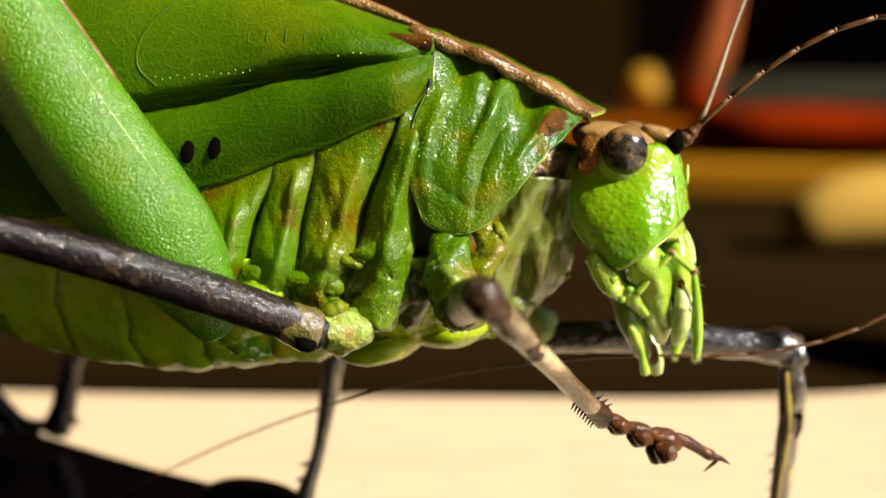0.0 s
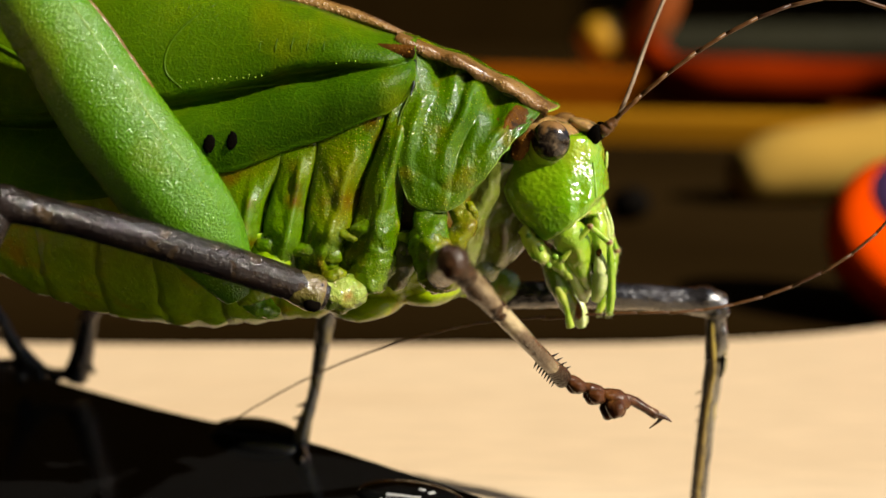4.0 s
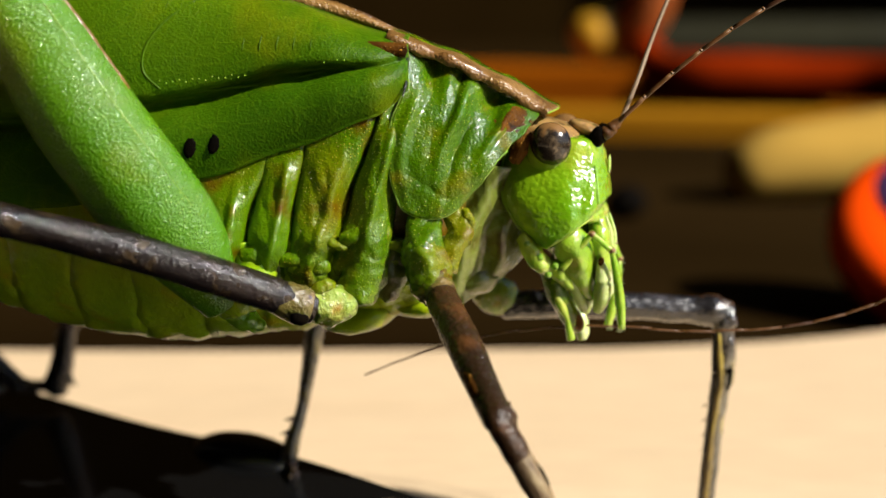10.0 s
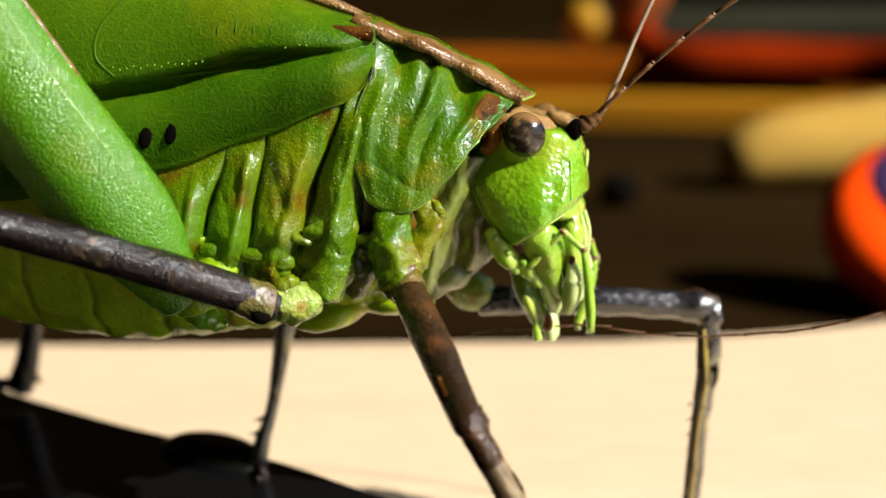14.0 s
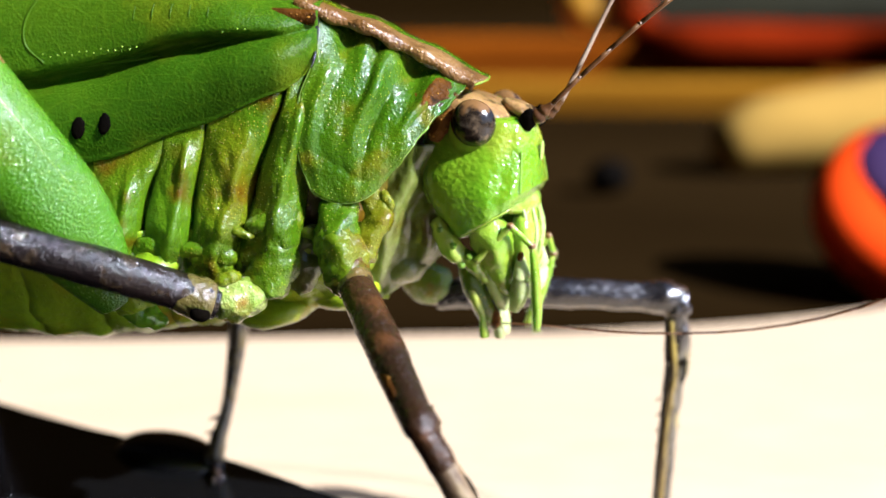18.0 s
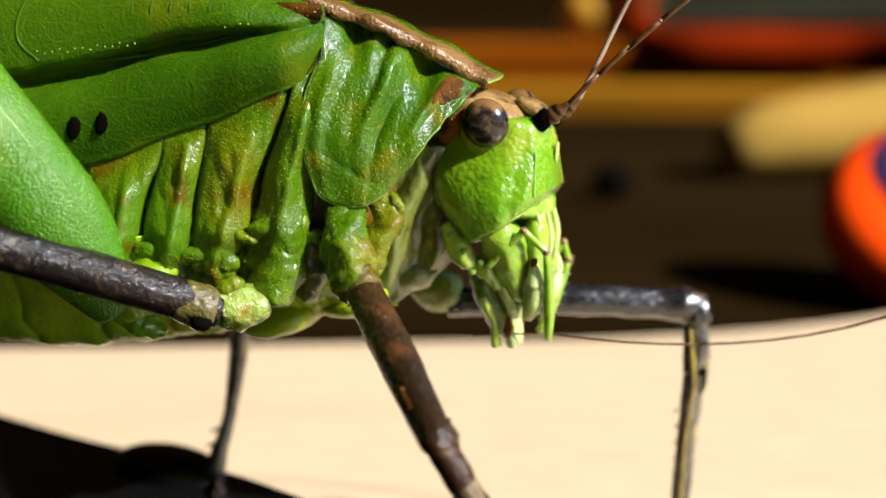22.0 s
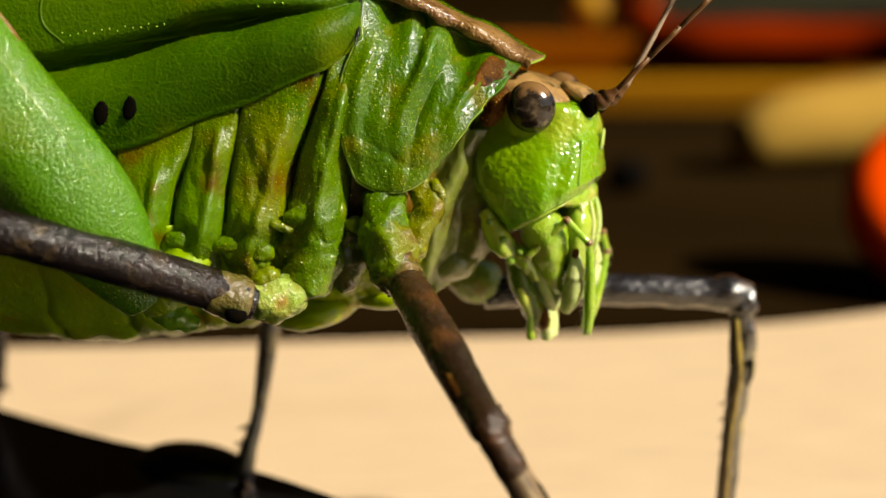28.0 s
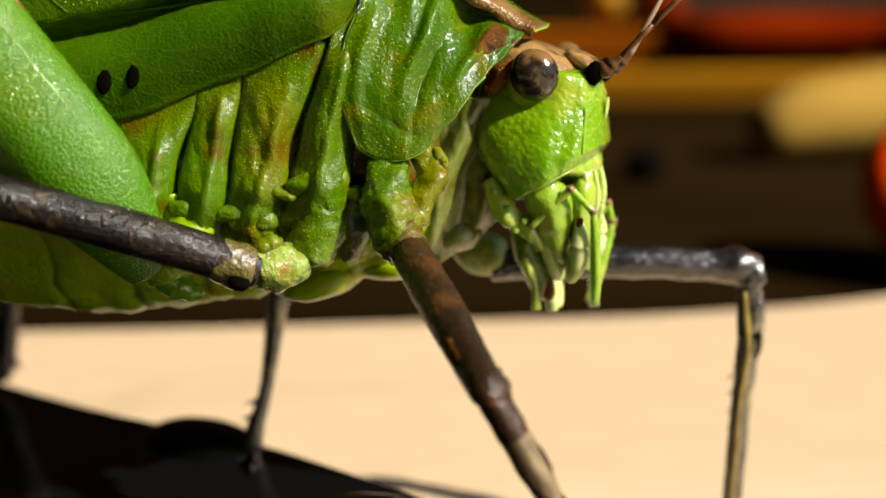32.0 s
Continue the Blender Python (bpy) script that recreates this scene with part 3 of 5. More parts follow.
build_tool()
build_bead()


def build_reel():
    """A thick red disc with a purple middle, tilted back."""
    reel = new("reel")
    reel.location = (0.0424, 0.056, TABLE_Z * MM)
    lean = Matrix.Translation((0, 0, 6.6)) @ Matrix.Rotation(radians(-50), 4, "X")

    def disc(profile, at, mat, name, label=""):
        bm = bmesh.new()
        rings(bm, [[(at[0] + q * math.cos(2 * math.pi * k / 48), y, at[1] + q * math.sin(2 * math.pi * k / 48)) for k in range(48)] for q, y in profile])
        bm.transform(lean)
        return part(name, bm, mat, reel, label)
    disc([(0.02, -1.6), (3.6, -1.6), (4.6, -2.3), (7.6, -2.6), (8.8, -1.8), (9.3, 0), (8.9, 1.7), (7.6, 2.5), (0.02, 2.5)], (0, 0), ORANGE_PLASTIC, "rim", "bright orange-red plastic rim")
    disc([(0.02, -2.9), (2.8, -2.9), (4.0, -2.7), (4.6, -2.3), (4.6, -1.2), (0.02, -1.2)], (-1.0, 3.4), PURPLE_PLASTIC, "hub", "dark purple hub")
    return tagged(reel, "orange-red plastic reel with a purple hub, leaning back", "reel")


build_reel()

# ---- the katydid ----
katydid = tagged(new("katydid"), "large green katydid with dark legs on a black case", "insect")


def build_torso():
    prof = [(-21, 1.2, 0.5, 0.5), (-20, 1.0, 1.4, 1.5), (-18, 0.9, 2.5, 2.4), (-15, 0.6, 3.3, 3.0), (-11, 0.6, 4.05, 3.5), (-7.5, 1.3, 4.5, 3.4),
            (-3, 2.3, 4.9, 3.2), (-0.5, 2.6, 4.2, 2.8), (1.2, 3.0, 2.8, 1.6), (2.4, 3.2, 2.0, 1.1), (3.6, 3.3, 1.5, 0.9)]
    s = spline(prof, 60)

    def ring(q, grow=1.0):
        x, zc, hz, hy = q
        hz, hy = max(hz, 0.05) * grow, max(hy, 0.05) * grow
        return [(x, hy * math.cos(w), zc + hz * math.sin(w)) for w in [2 * math.pi * k / 40 for k in range(40)]]
    bm = bmesh.new()
    rings(bm, [ring(q, 0.94) for q in s])
    part("torso", bm, AMBER, katydid, "amber and brown soft side of the body")
    # overlapping abdomen rings
    cuts = [-20.6, -18.3, -16.0, -13.6, -11.2, -8.8, -6.4, -4.6]
    for a, b in zip(cuts, cuts[1:]):
        bm = bmesh.new()
        loops = []
        for i in range(9):
            t = i / 8
            x = lerp(a - 0.25, b, t)
            q = [np.interp(x, [r[0] for r in s], [r[k] for r in s]) for k in range(4)]
            g = 1.010 - 0.016 * t + 0.008 * math.sin(math.pi * t)
            if i in (0, 8):
                loops.append(ring(q, g - 0.06))
            loops.append(ring(q, g))
        rings(bm, loops)
        part("abdomen_ring", wrinkle(bm, 0.20, 1.3, a * 0.37), BELLY, katydid)
    # breastplates under the thorax
    for x, w, z, h in ((-3.2, 1.7, -2.3, 2.6), (-0.6, 1.5, -1.7, 2.3), (1.4, 1.1, -0.9, 1.3)):
        part("breastplate", blob(bmesh.new(), (x, 0, z), (w, h, 0.75), (0, -10, 0), 0.08, 1.2, x), MEMBRANE if x > 0 else BELLY, katydid)


build_torso()


# wings: shape as a function so that veins and spots lie on it
TOP = [(-34, 5.5), (-26, 9.2), (-18, 11.0), (-12, 11.1), (-6.5, 10.1), (-1.5, 8.6)]
LOW = [(-34, 4.6), (-26, 2.7), (-20, 2.1), (-14, 2.4), (-8.5, 3.50), (-5.35, 4.60), (-2.4, 5.75), (-1.2, 6.5)]
FOLD = [(-34, 0.6), (-16, 0.60), (-10.5, 0.57), (-3, 0.36), (-1, 0.3)]


def build_side_plates():
    """The pleated plates on the side of the middle body, overlapping like folds of cloth."""
    bounds = [[(0.2, -8.9), (6.5, -8.6)], [(0.2, -7.35), (1.45, -7.1), (4.25, -6.3), (6.5, -5.5)], [(0.2, -5.7), (1.75, -5.4), (4.6, -5.0), (6.5, -4.2)],
              [(0.2, -4.05), (1.5, -3.62), (2.6, -3.3), (5.65, -2.25), (6.5, -2.0)], [(0.2, -1.9), (1.0, -1.85), (3.0, -1.65), (6.0, -1.3), (6.5, -1.2)]]
    for k, mat in enumerate((PLEAT, PLEAT, PLEAT, GREEN)):
        def pleat(u, v):
            z = lerp(6.6, -0.45, v)
            x0, x1 = table(bounds[k], z), table(bounds[k + 1], z)
            x = lerp(x0 - 0.06, x1 + 0.06, u)
            e = abs(2 * u - 1)
            y = 2.95 + table([(0, 0.0), (0.25, 0.26), (0.6, 0.42), (0.75, 0.68), (0.87, 0.60), (1, 0.3)], v)
            # the fold leans: full towards the tail, a deep crease before the next fold
            y += 0.52 * math.sin(math.pi * (0.08 + 0.92 * u) ** 1.25) ** 0.9 - 0.34 * max(0, e - 0.72) / 0.28
            bend = u - 0.60 + 0.07 * math.sin(v * 6 + k)
            y += 0.15 * math.exp(-(bend / 0.09) ** 2) * min(1.0, v * 2.5)
            y += 0.20 * noise.noise((x * 1.0, z * 0.55, 3.0 + k)) + 0.11 * noise.noise((x * 2.4, z * 0.8, 8.0 + k)) + 0.035 * noise.noise((x * 5.5, z * 2.6, 2.0 + k))
            tuck = min(1.0, max(0.0, (z - table(LOW, x) + 1.5) / 1.5))
            y = lerp(y, min(y, -wing_at(x, table(LOW, x) + 0.1)[1] - 0.12), tuck * tuck * (3 - 2 * tuck))
            y -= 0.7 * min(1.0, max(0.0, (z - table(LOW, x)) / 0.5))
            low = max(0.0, v - 0.66) / 0.34
            y += (0.30 * noise.noise((x * 1.1, z * 1.9, 12.0)) + 0.08 * noise.noise((x * 2.6, z * 3.2, 15.0))) * low
            return (x, -y, z)
        both("side_plate", sheet(bmesh.new(), pleat, 44, 100, 0.12), mat, katydid)
    for c, sz, tn, mat in (((-3.75, -3.95, 1.15), (0.42, 0.25, 0.20), 20, PLEAT), ((-5.3, -3.75, 0.50), (0.70, 0.36, 0.32), 0, PLEAT), ((-6.7, -3.75, 0.65), (0.75, 0.36, 0.42), 10, PLEAT),
                           ((-8.0, -3.65, 0.2), (0.8, 0.42, 0.4), 0, PLEAT), ((-6.9, -3.8, 0.15), (0.5, 0.25, 0.2), -20, PLEAT), ((-4.5, -3.7, 0.35), (0.5, 0.36, 0.45), 10, PLEAT),
                           ((-3.0, -3.9, 1.5), (0.75, 0.34, 0.36), -20, GREEN), ((-2.2, -3.6, 1.3), (0.42, 0.3, 0.6), 10, PLEAT)):
        both("side_lobe", wrinkle(blob(bmesh.new(), c, sz, (0, tn, 0), nu=44, nv=30), 0.10, 1.5, c[0]), mat, katydid)

    def skirt(u, v):
        x = lerp(-8.8, 0.9, u)
        z = lerp(1.2, -2.55 + 0.45 * math.sin(u * 3.1) + 1.5 * max(0, u - 0.7), v)
        y = 3.62 - 1.3 * max(0, u - 0.82) / 0.18 - 2.3 * v ** 2.4 - 1.6 * max(0, u - 0.62) ** 1.2
        y += 0.34 * noise.noise((x * 0.75, z * 0.75, 4.0)) + 0.18 * noise.noise((x * 1.7, z * 1.7, 9.0)) + 0.09 * noise.noise((x * 4.2, z * 4.2, 1.0))
        return (x, -y, z)
    both("lower_side", sheet(bmesh.new(), skirt, 130, 60, 0.15), BELLY, katydid, "lumpy yellow-green underside of the chest")
    both("side_membrane", wrinkle(blob(bmesh.new(), (-1.75, -3.2, 0.1), (0.8, 0.5, 1.2), (0, 15, 0), nu=28, nv=20), 0.2, 1.3, 3), MEMBRANE, katydid, "whitish wrinkled membrane")



def wing(u, v, out=0.0):
    x = lerp(-1.15, -33.5, u)
    zt, zl, g = table(TOP, x), table(LOW, x), table(FOLD, x)
    z = lerp(zt, zl, v)
    wide = table([(-34, 0.3), (-26, 0.75), (-12, 1.0), (-4, 0.97), (-2.4, 0.90), (-1, 0.68)], x)
    if v < g:
        y = 0.9 + table([(-20, 2.35), (-9, 2.45), (-3, 2.95)], x) * math.sin(v / g * math.pi / 2) ** 0.42
    else:
        w = (v - g) / (1 - g)
        y = table([(-20, 3.0), (-9, 2.95), (-5, 3.2), (-2, 3.8)], x) - table([(-10, 0.9), (-5, 0.9), (-1.5, 0.3)], x) * math.exp(-(w / 0.24) ** 2) * min(1, w / 0.10) + 0.55 * math.sin(math.pi * min(1, w * 1.06)) ** 0.8 + w * table([(-19, 0.9), (-13.5, 0.5), (-9, 0.3), (-2, 0.2)], x)
    return (x, -y * wide - out, z)


def wing_at(x, z, out=0.0):
    u = (x + 1.15) / (-33.5 + 1.15)
    return wing(u, (z - table(TOP, x)) / (table(LOW, x) - table(TOP, x)), out)


build_side_plates()


def build_wings():
    bm = sheet(bmesh.new(), wing, 90, 44, 0.10)
    for side, b in ((1, bm.copy()), (-1, mirrored(bm))):
        w = part("forewing", b, WING, katydid, "leaf-green veined forewing")

        def vein(pts, r, mat=VEIN, name="vein"):
            bmv = limb([(*wing_at(x, z, 0.03), r) for x, z in pts], n=30, seg=6)
            if side < 0:
                for v in bmv.verts:
                    v.co.y = -v.co.y
            part(name, bmv, mat, w)
        vein([(-10.1, 6.75), (-10.7, 7.4), (-10.6, 8.3), (-9.9, 9.2), (-8.9, 9.9)], 0.055)
        vein([(-2.0, 7.6), (-3.6, 7.5), (-6.3, 6.95), (-9.4, 6.6)], 0.05)
        for k in range(9):
            vein([(-4.4 - 0.62 * k, 7.45 - 0.07 * k), (-4.6 - 0.62 * k, 8.2 - 0.03 * k), (-4.5 - 0.60 * k, 8.9 + 0.05 * k)], 0.022)
        vein([(-12, 6.4), (-15, 7.2), (-18, 8.6), (-22, 9.4)], 0.09)
        vein([(-12, 5.4), (-16, 5.1), (-20, 5.4), (-26, 6.0)], 0.08)
        for k in range(7):
            x = -4.0 - 0.95 * k
            vein([(x, table(TOP, x) - 0.5), (x - 0.2, table(TOP, x) - 0.9), (x - 0.3, table(TOP, x) - 1.4)], 0.03)
        for x, z, rx, rz in ((-9.06, 4.66, 0.22, 0.37), (-8.17, 4.80, 0.20, 0.36)):
            c = wing_at(x, z, 0.06)
            bmv = blob(bmesh.new(), (c[0], c[1] * side, c[2]), (rx, 0.07, rz), (0, 14, 0), 0.22, 2.0, x)
            part("spot", bmv, BLACK_SPOT, w, "black oval spot")
        beads = bmesh.new()
        for k in range(30):
            x = -3.4 - 0.24 * k
            c = wing_at(x, table([(-11, 6.95), (-6.3, 7.3), (-3.2, 7.85)], x) + 0.06 * math.sin(k * 2.3), 0.04)
            blob(beads, (c[0], c[1] * side, c[2]), (0.035, 0.03, 0.035), nu=8, nv=5)
        part("vein_beads", beads, RIM, w, "row of tiny pale dots")

        def shoulder(u, v):
            x = lerp(-2.4, -8.2, u)
            p = wing_at(x, table(TOP, x) - 0.12 - v * (0.95 * math.sin(math.pi * u) ** 0.8 + 0.02), 0.02)
            return (p[0], p[1] * side, p[2] + 0.02)
        part("wing_shoulder", sheet(bmesh.new(), shoulder, 40, 12, 0.03), SHOULDER, w, "pale felted shoulder of the wing")
        bmv = limb([(-1.4, -0.9, 8.6, 0.06), (-4, -0.75, 9.55, 0.25), (-8, -0.7, 10.45, 0.35), (-14, -0.7, 11.3, 0.4), (-22, -0.6, 10.4, 0.3), (-33, -0.3, 5.6, 0.1)],
                   n=50, seg=10, rough=0.15, freq=1.5)
        if side < 0:
            bmv = mirrored(bmv)
        part("wing_ridge", bmv, BROWN, w, "brown upper edge of the wing")
        bmv = limb(rounded([(-1.3, -2.9, 8.15, 0.26), (-2.3, -2.95, 8.25, 0.22), (-3.6, -2.8, 8.4, 0.12)]), n=24, seg=10, flat=0.7)
        if side < 0:
            bmv = mirrored(bmv)
        part("wing_hinge", bmv, RUST, w, "rust-brown wing hinge")
    bm.free()


build_wings()


def build_pronotum():
    def disc(u, v):
        half = lerp(2.2, 1.5, u ** 1.4)
        side = v * 2 - 1
        wav = 0.10 * math.sin(u * 19) * abs(side) ** 3
        return (lerp(-1.95, 4.62, u) - 0.55 * abs(side) ** 2.2 * u, side * (half + wav),
                table([(0, 8.80), (0.36, 8.02), (0.68, 7.05), (1, 5.90)], u) - 0.24 * abs(side) ** 1.6 * (1 - 0.4 * u) + 0.05 * noise.noise((u * 9, v * 9, 1)))
    pron = part("pronotum", sheet(bmesh.new(), lambda u, v: disc(u, lerp(0.30, 0.70, v)), 40, 10, 0.14), GREEN, katydid, "saddle-shaped green shield behind the head")
    for a, b in ((0.0, 0.31), (0.69, 1.0)):
        part("ridge_band", sheet(bmesh.new(), lambda u, v: tuple(Vector(disc(u, lerp(a, b, v))) + Vector((0, 0, 0.012))), 48, 10, 0.15), BROWN, pron, "rough brown band along the shield")
    lip = limb([(*disc(k / 20, 0.0), 0.20 + 0.05 * math.sin(k * 1.9)) for k in range(21)], n=120, seg=14, rough=0.14, freq=1.6, flat=0.7)
    far = mirrored(lip)
    part("ridge", lip, BROWN, pron, "rough scalloped brown ridge")
    part("ridge", far, BROWN, pron, "rough scalloped brown ridge")
    front = limb([(*disc(1.0, k / 10), 0.04) for k in range(11)], n=40, seg=8)
    part("front_rim", front, RIM, pron, "thin pale front rim")

    # hanging side flap
    back = [(0, -1.2), (0.25, -1.25), (0.5, -1.78), (0.7, -1.86), (0.85, -1.72), (1.0, -1.38)]
    front = [(0, 3.8), (0.2, 3.25), (0.4, 2.6), (0.6, 2.05), (0.8, 1.65), (1.0, 1.15)]

    def flap(u, v):
        x = lerp(table(back, v), table(front, v), u)
        ztop = table([(-2, 8.62), (-0.5, 7.95), (1, 7.2), (2.6, 6.25), (4, 5.7)], lerp(-1.3, 3.9, u))
        zbot = 2.10 + 0.62 * (abs(u - 0.42) / 0.5) ** 2.3
        z = lerp(ztop, zbot, v)
        y = lerp(1.62, 3.75, v ** 0.62) + 0.40 * math.sin(math.pi * v) - 0.75 * max(0, u - 0.55) * (1.0 + 0.3 * v)

        def dent(a, du, b, dv, depth):
            return depth * math.exp(-((u - a) / du) ** 2 - ((v - b) / dv) ** 2)
        y -= dent(0.20, 0.09, 0.02, 0.20, 0.85) + dent(0.42, 0.06, 0.0, 0.16, 0.60) + dent(0.66, 0.10, 0.0, 0.22, 0.85) + dent(0.55 + 0.05 * v, 0.045, 0.45, 0.30, 0.26)
        y += dent(0.46, 0.035, 0.22, 0.26, 0.34) + dent(0.12, 0.05, 0.45, 0.30, 0.20) + dent(0.80, 0.03, 0.25, 0.18, 0.26)
        y -= 0.06 * math.exp(-((v - 0.80 + 0.06 * math.sin(u * 7)) / 0.035) ** 2) * math.exp(-((u - 0.5) / 0.3) ** 2)
        y += 0.10 * noise.noise((x * 0.9, z * 0.7, 3.0)) + 0.045 * noise.noise((x * 2.1, z * 1.2, 7.0)) + 0.02 * noise.noise((x * 4.6, z * 3.0, 5.0))
        return (x, -y, z)
    bm = sheet(bmesh.new(), flap, 80, 80, 0.16)
    far = mirrored(bm)
    edge = [flap(0.0, 0.12 + 0.88 * k / 11) for k in range(12)] + [flap(k / 8, 1.0) for k in range(1, 8)] + [flap(1, 1 - k / 9) for k in range(6)]
    rim = limb([(p[0], p[1] - 0.02, p[2], 0.055) for p in edge], n=90, seg=8)
    rimf = mirrored(rim)
    for b, r in ((bm, rim), (far, rimf)):
        part("side_flap", b, FLAP, pron, "mottled glossy green side flap")
        part("flap_rim", r, FLAP_RIM, pron, "light green raised rim")
    def rust(u, v):
        p = Vector(flap(lerp(0.62, 1.0, u), lerp(0.0, 0.34, v)))
        far_out = ((u - 0.56) / 0.40) ** 2 + ((v - 0.32 - 0.2 * (u - 0.5)) / 0.40) ** 2
        lift = 0.07 + 0.14 * (1 - far_out) + 0.10 * noise.noise(p * 2.3) + 0.06 * noise.noise(p * 6.0)
        return p + Vector((0, -max(-0.12, min(0.12, lift)), 0))
    bm = sheet(bmesh.new(), rust, 60, 50, 0.03)
    far = mirrored(bm)
    part("rust_mark", bm, RUST, pron, "rust-brown gritty mark")
    part("rust_mark", far, RUST, pron, "rust-brown gritty mark")
    seam = [flap(0.0, 0.03 + 0.055 * k) for k in range(6)]
    bm = limb([(p[0] + 0.02, p[1] - 0.42, p[2], r) for p, r in zip(seam, (0.06, 0.085, 0.09, 0.08, 0.06, 0.03))], n=30, seg=10, rough=0.3, freq=4)
    both("dark_seam", bm, SEAM, katydid, "black glossy seam behind the shield")
    def neck(u, v):
        x = lerp(0.2, 4.0, u) - 0.5 * v
        z = lerp(3.9 - 0.3 * u, lerp(-2.3, 0.1, u ** 1.4), v)
        y = 1.95 - 0.7 * u - 0.9 * v ** 4 - 0.7 * abs(2 * u - 1) ** 5
        y += 0.30 * math.sin(u * 15 + v * 6 + 1.5 * noise.noise((u * 3, v * 3, 1))) * math.sin(math.pi * v) + 0.22 * noise.noise((x * 1.3, z * 0.6, 2.0)) + 0.08 * noise.noise((x * 3.4, z * 1.6, 5.0))
        return (x, -y, z)
    both("neck_fold", sheet(bmesh.new(), neck, 70, 50, 0.14), MEMBRANE, katydid, "pale wrinkled neck membrane")


build_pronotum()

# ---- head: built about its hinge at the neck ----
NECK = Vector((3.2, 0.0, 3.6))
TURN = 14.0  # degrees by which the head is turned towards the viewer at rest
TO_HEAD = Matrix.Rotation(radians(TURN), 4, "Z") @ Matrix.Translation(-NECK)


def on_head(name, bm, mat, parent, label=""):
    """A part on the head's middle plane, given about the neck but not turned."""
    bm.transform(Matrix.Translation(-NECK))
    return part(name, bm, mat, parent, label)


def on_sides(name, bm, mat, parent, label=""):
    """A part on the near side of the turned head, and its mirror image on the other."""
    bm.transform(TO_HEAD)
    far = mirrored(bm)
    part(name, bm, mat, parent, label)
    part(name, far, mat, parent, label)


def build_head():
    prof = [(4.94, 4.0, 5.0, 0.5), (4.90, 3.5, 5.45, 1.0), (4.80, 3.1, 5.95, 1.4), (4.58, 2.65, 6.32, 1.55), (3.8, 2.32, 6.56, 1.76), (3.0, 2.32, 6.70, 2.12), (2.3, 2.52, 6.76, 2.36),
            (1.5, 3.05, 6.74, 2.42), (1.02, 3.60, 6.62, 2.40), (0.70, 4.05, 6.4, 2.34), (0.56, 4.3, 6.2, 1.9)]
    s = spline(prof, 40)

    def skin(z, xb, xf, hw, w):
        c, a = (xb + xf) / 2 + 0.25, (xf - xb) / 2
        cx, sy = math.cos(w), math.sin(w)
        x = c + math.copysign(abs(cx) ** (0.86 if cx > 0 else 0.66), cx) * (a - 0.25 if cx > 0 else a + 0.25)
        y = math.copysign(abs(sy) ** 0.86, sy) * hw
        # flattened facets: a keel down each side of the face and a hollow before the cheek
        y *= 1 - 0.05 * math.exp(-((x - 5.9) / 0.22) ** 2) * (1 if z < 4.4 else 0) + 0.04 * math.exp(-((x - 6.35) / 0.18) ** 2)
        low = min(1.0, max(0.0, (3.0 - z) / 2.4))
        zz = z + 0.72 * max(0.0, x - 4.6) * low * low * (3 - 2 * low)
        return Vector((x, y, zz))
    bm = bmesh.new()
    rings(bm, [[skin(z, xb, xf, hw, 2 * math.pi * k / 72) for k in range(72)] for z, xb, xf, hw in s])
    bm.transform(Matrix.Translation(-NECK))
    head = part("head", wrinkle(bm, 0.05, 1.3, 2), HEAD_GREEN, katydid, "smooth glossy green head")
    # crown and brow
    on_head("crown", blob(bmesh.new(), (4.25, 0, 4.82), (1.60, 1.74, 0.66), (0, 12, 0), 0.05, nu=30, nv=20), TAN, head, "tan crown between the eyes")
    on_head("brow", blob(bmesh.new(), (5.85, 0, 5.06), (0.85, 0.55, 0.28), (0, 20, 0)), TAN, head, "dark-tipped brow knob")
    on_sides("eye_socket", blob(bmesh.new(), (4.15, -1.74, 4.36), (0.88, 0.50, 0.92), (0, -18, 0), 0.06, 1.0, 1), HEAD_GREEN, head, "green ring round the eye")
    on_sides("eye", blob(bmesh.new(), (4.18, -2.02, 4.66), (0.77, 0.58, 0.82), (0, -25, 0), nu=40, nv=28), EYE, head, "dark glossy oval compound eye with a tan top")
    on_sides("cheek_mark", wrinkle(blob(bmesh.new(), (3.05, -1.80, 4.55), (0.40, 0.18, 0.72), (0, 15, 0), nu=24, nv=16), 0.12, 2, 4), RUST, head, "brown mark behind the eye")
    for sd in (-1, 1):
        on_head("dark_socket", blob(bmesh.new(), (6.25, 0.66 * sd, 4.86), (0.30, 0.26, 0.40), (0, 25, 0), 0.25, 1.6), BLACK_SPOT, head, "dark feeler socket")
        on_head("feeler_base", limb(rounded([(6.45, 0.6 * sd, 4.92, 0.20), (6.60, 0.62 * sd, 5.04, 0.27), (6.72, 0.62 * sd, 5.16, 0.20), (6.80, 0.62 * sd, 5.25, 0.22), (6.90, 0.62 * sd, 5.36, 0.14), (7.02, 0.62 * sd, 5.48, 0.10)]), n=44, seg=14, rough=0.15, freq=3), FEELER, head, "brown ringed feeler base")
        ridge = [skin(z, xb, xf, hw, sd * 0.62) for z, xb, xf, hw in prof[4:8]]
        on_head("face_ridge", limb([(*q, 0.07) for q in ridge], n=20, seg=8), RIM, head)
        back = [skin(z, xb, xf, hw, sd * 2.45) for z, xb, xf, hw in prof[3:10]]
        on_head("cheek_rim", limb([(*q, 0.065) for q in back], n=30, seg=8), RIM, head)
        hem = [skin(*prof[9], sd * w) for w in (2.5, 2.3, 1.9, 1.5, 1.1, 0.8, 0.5)]
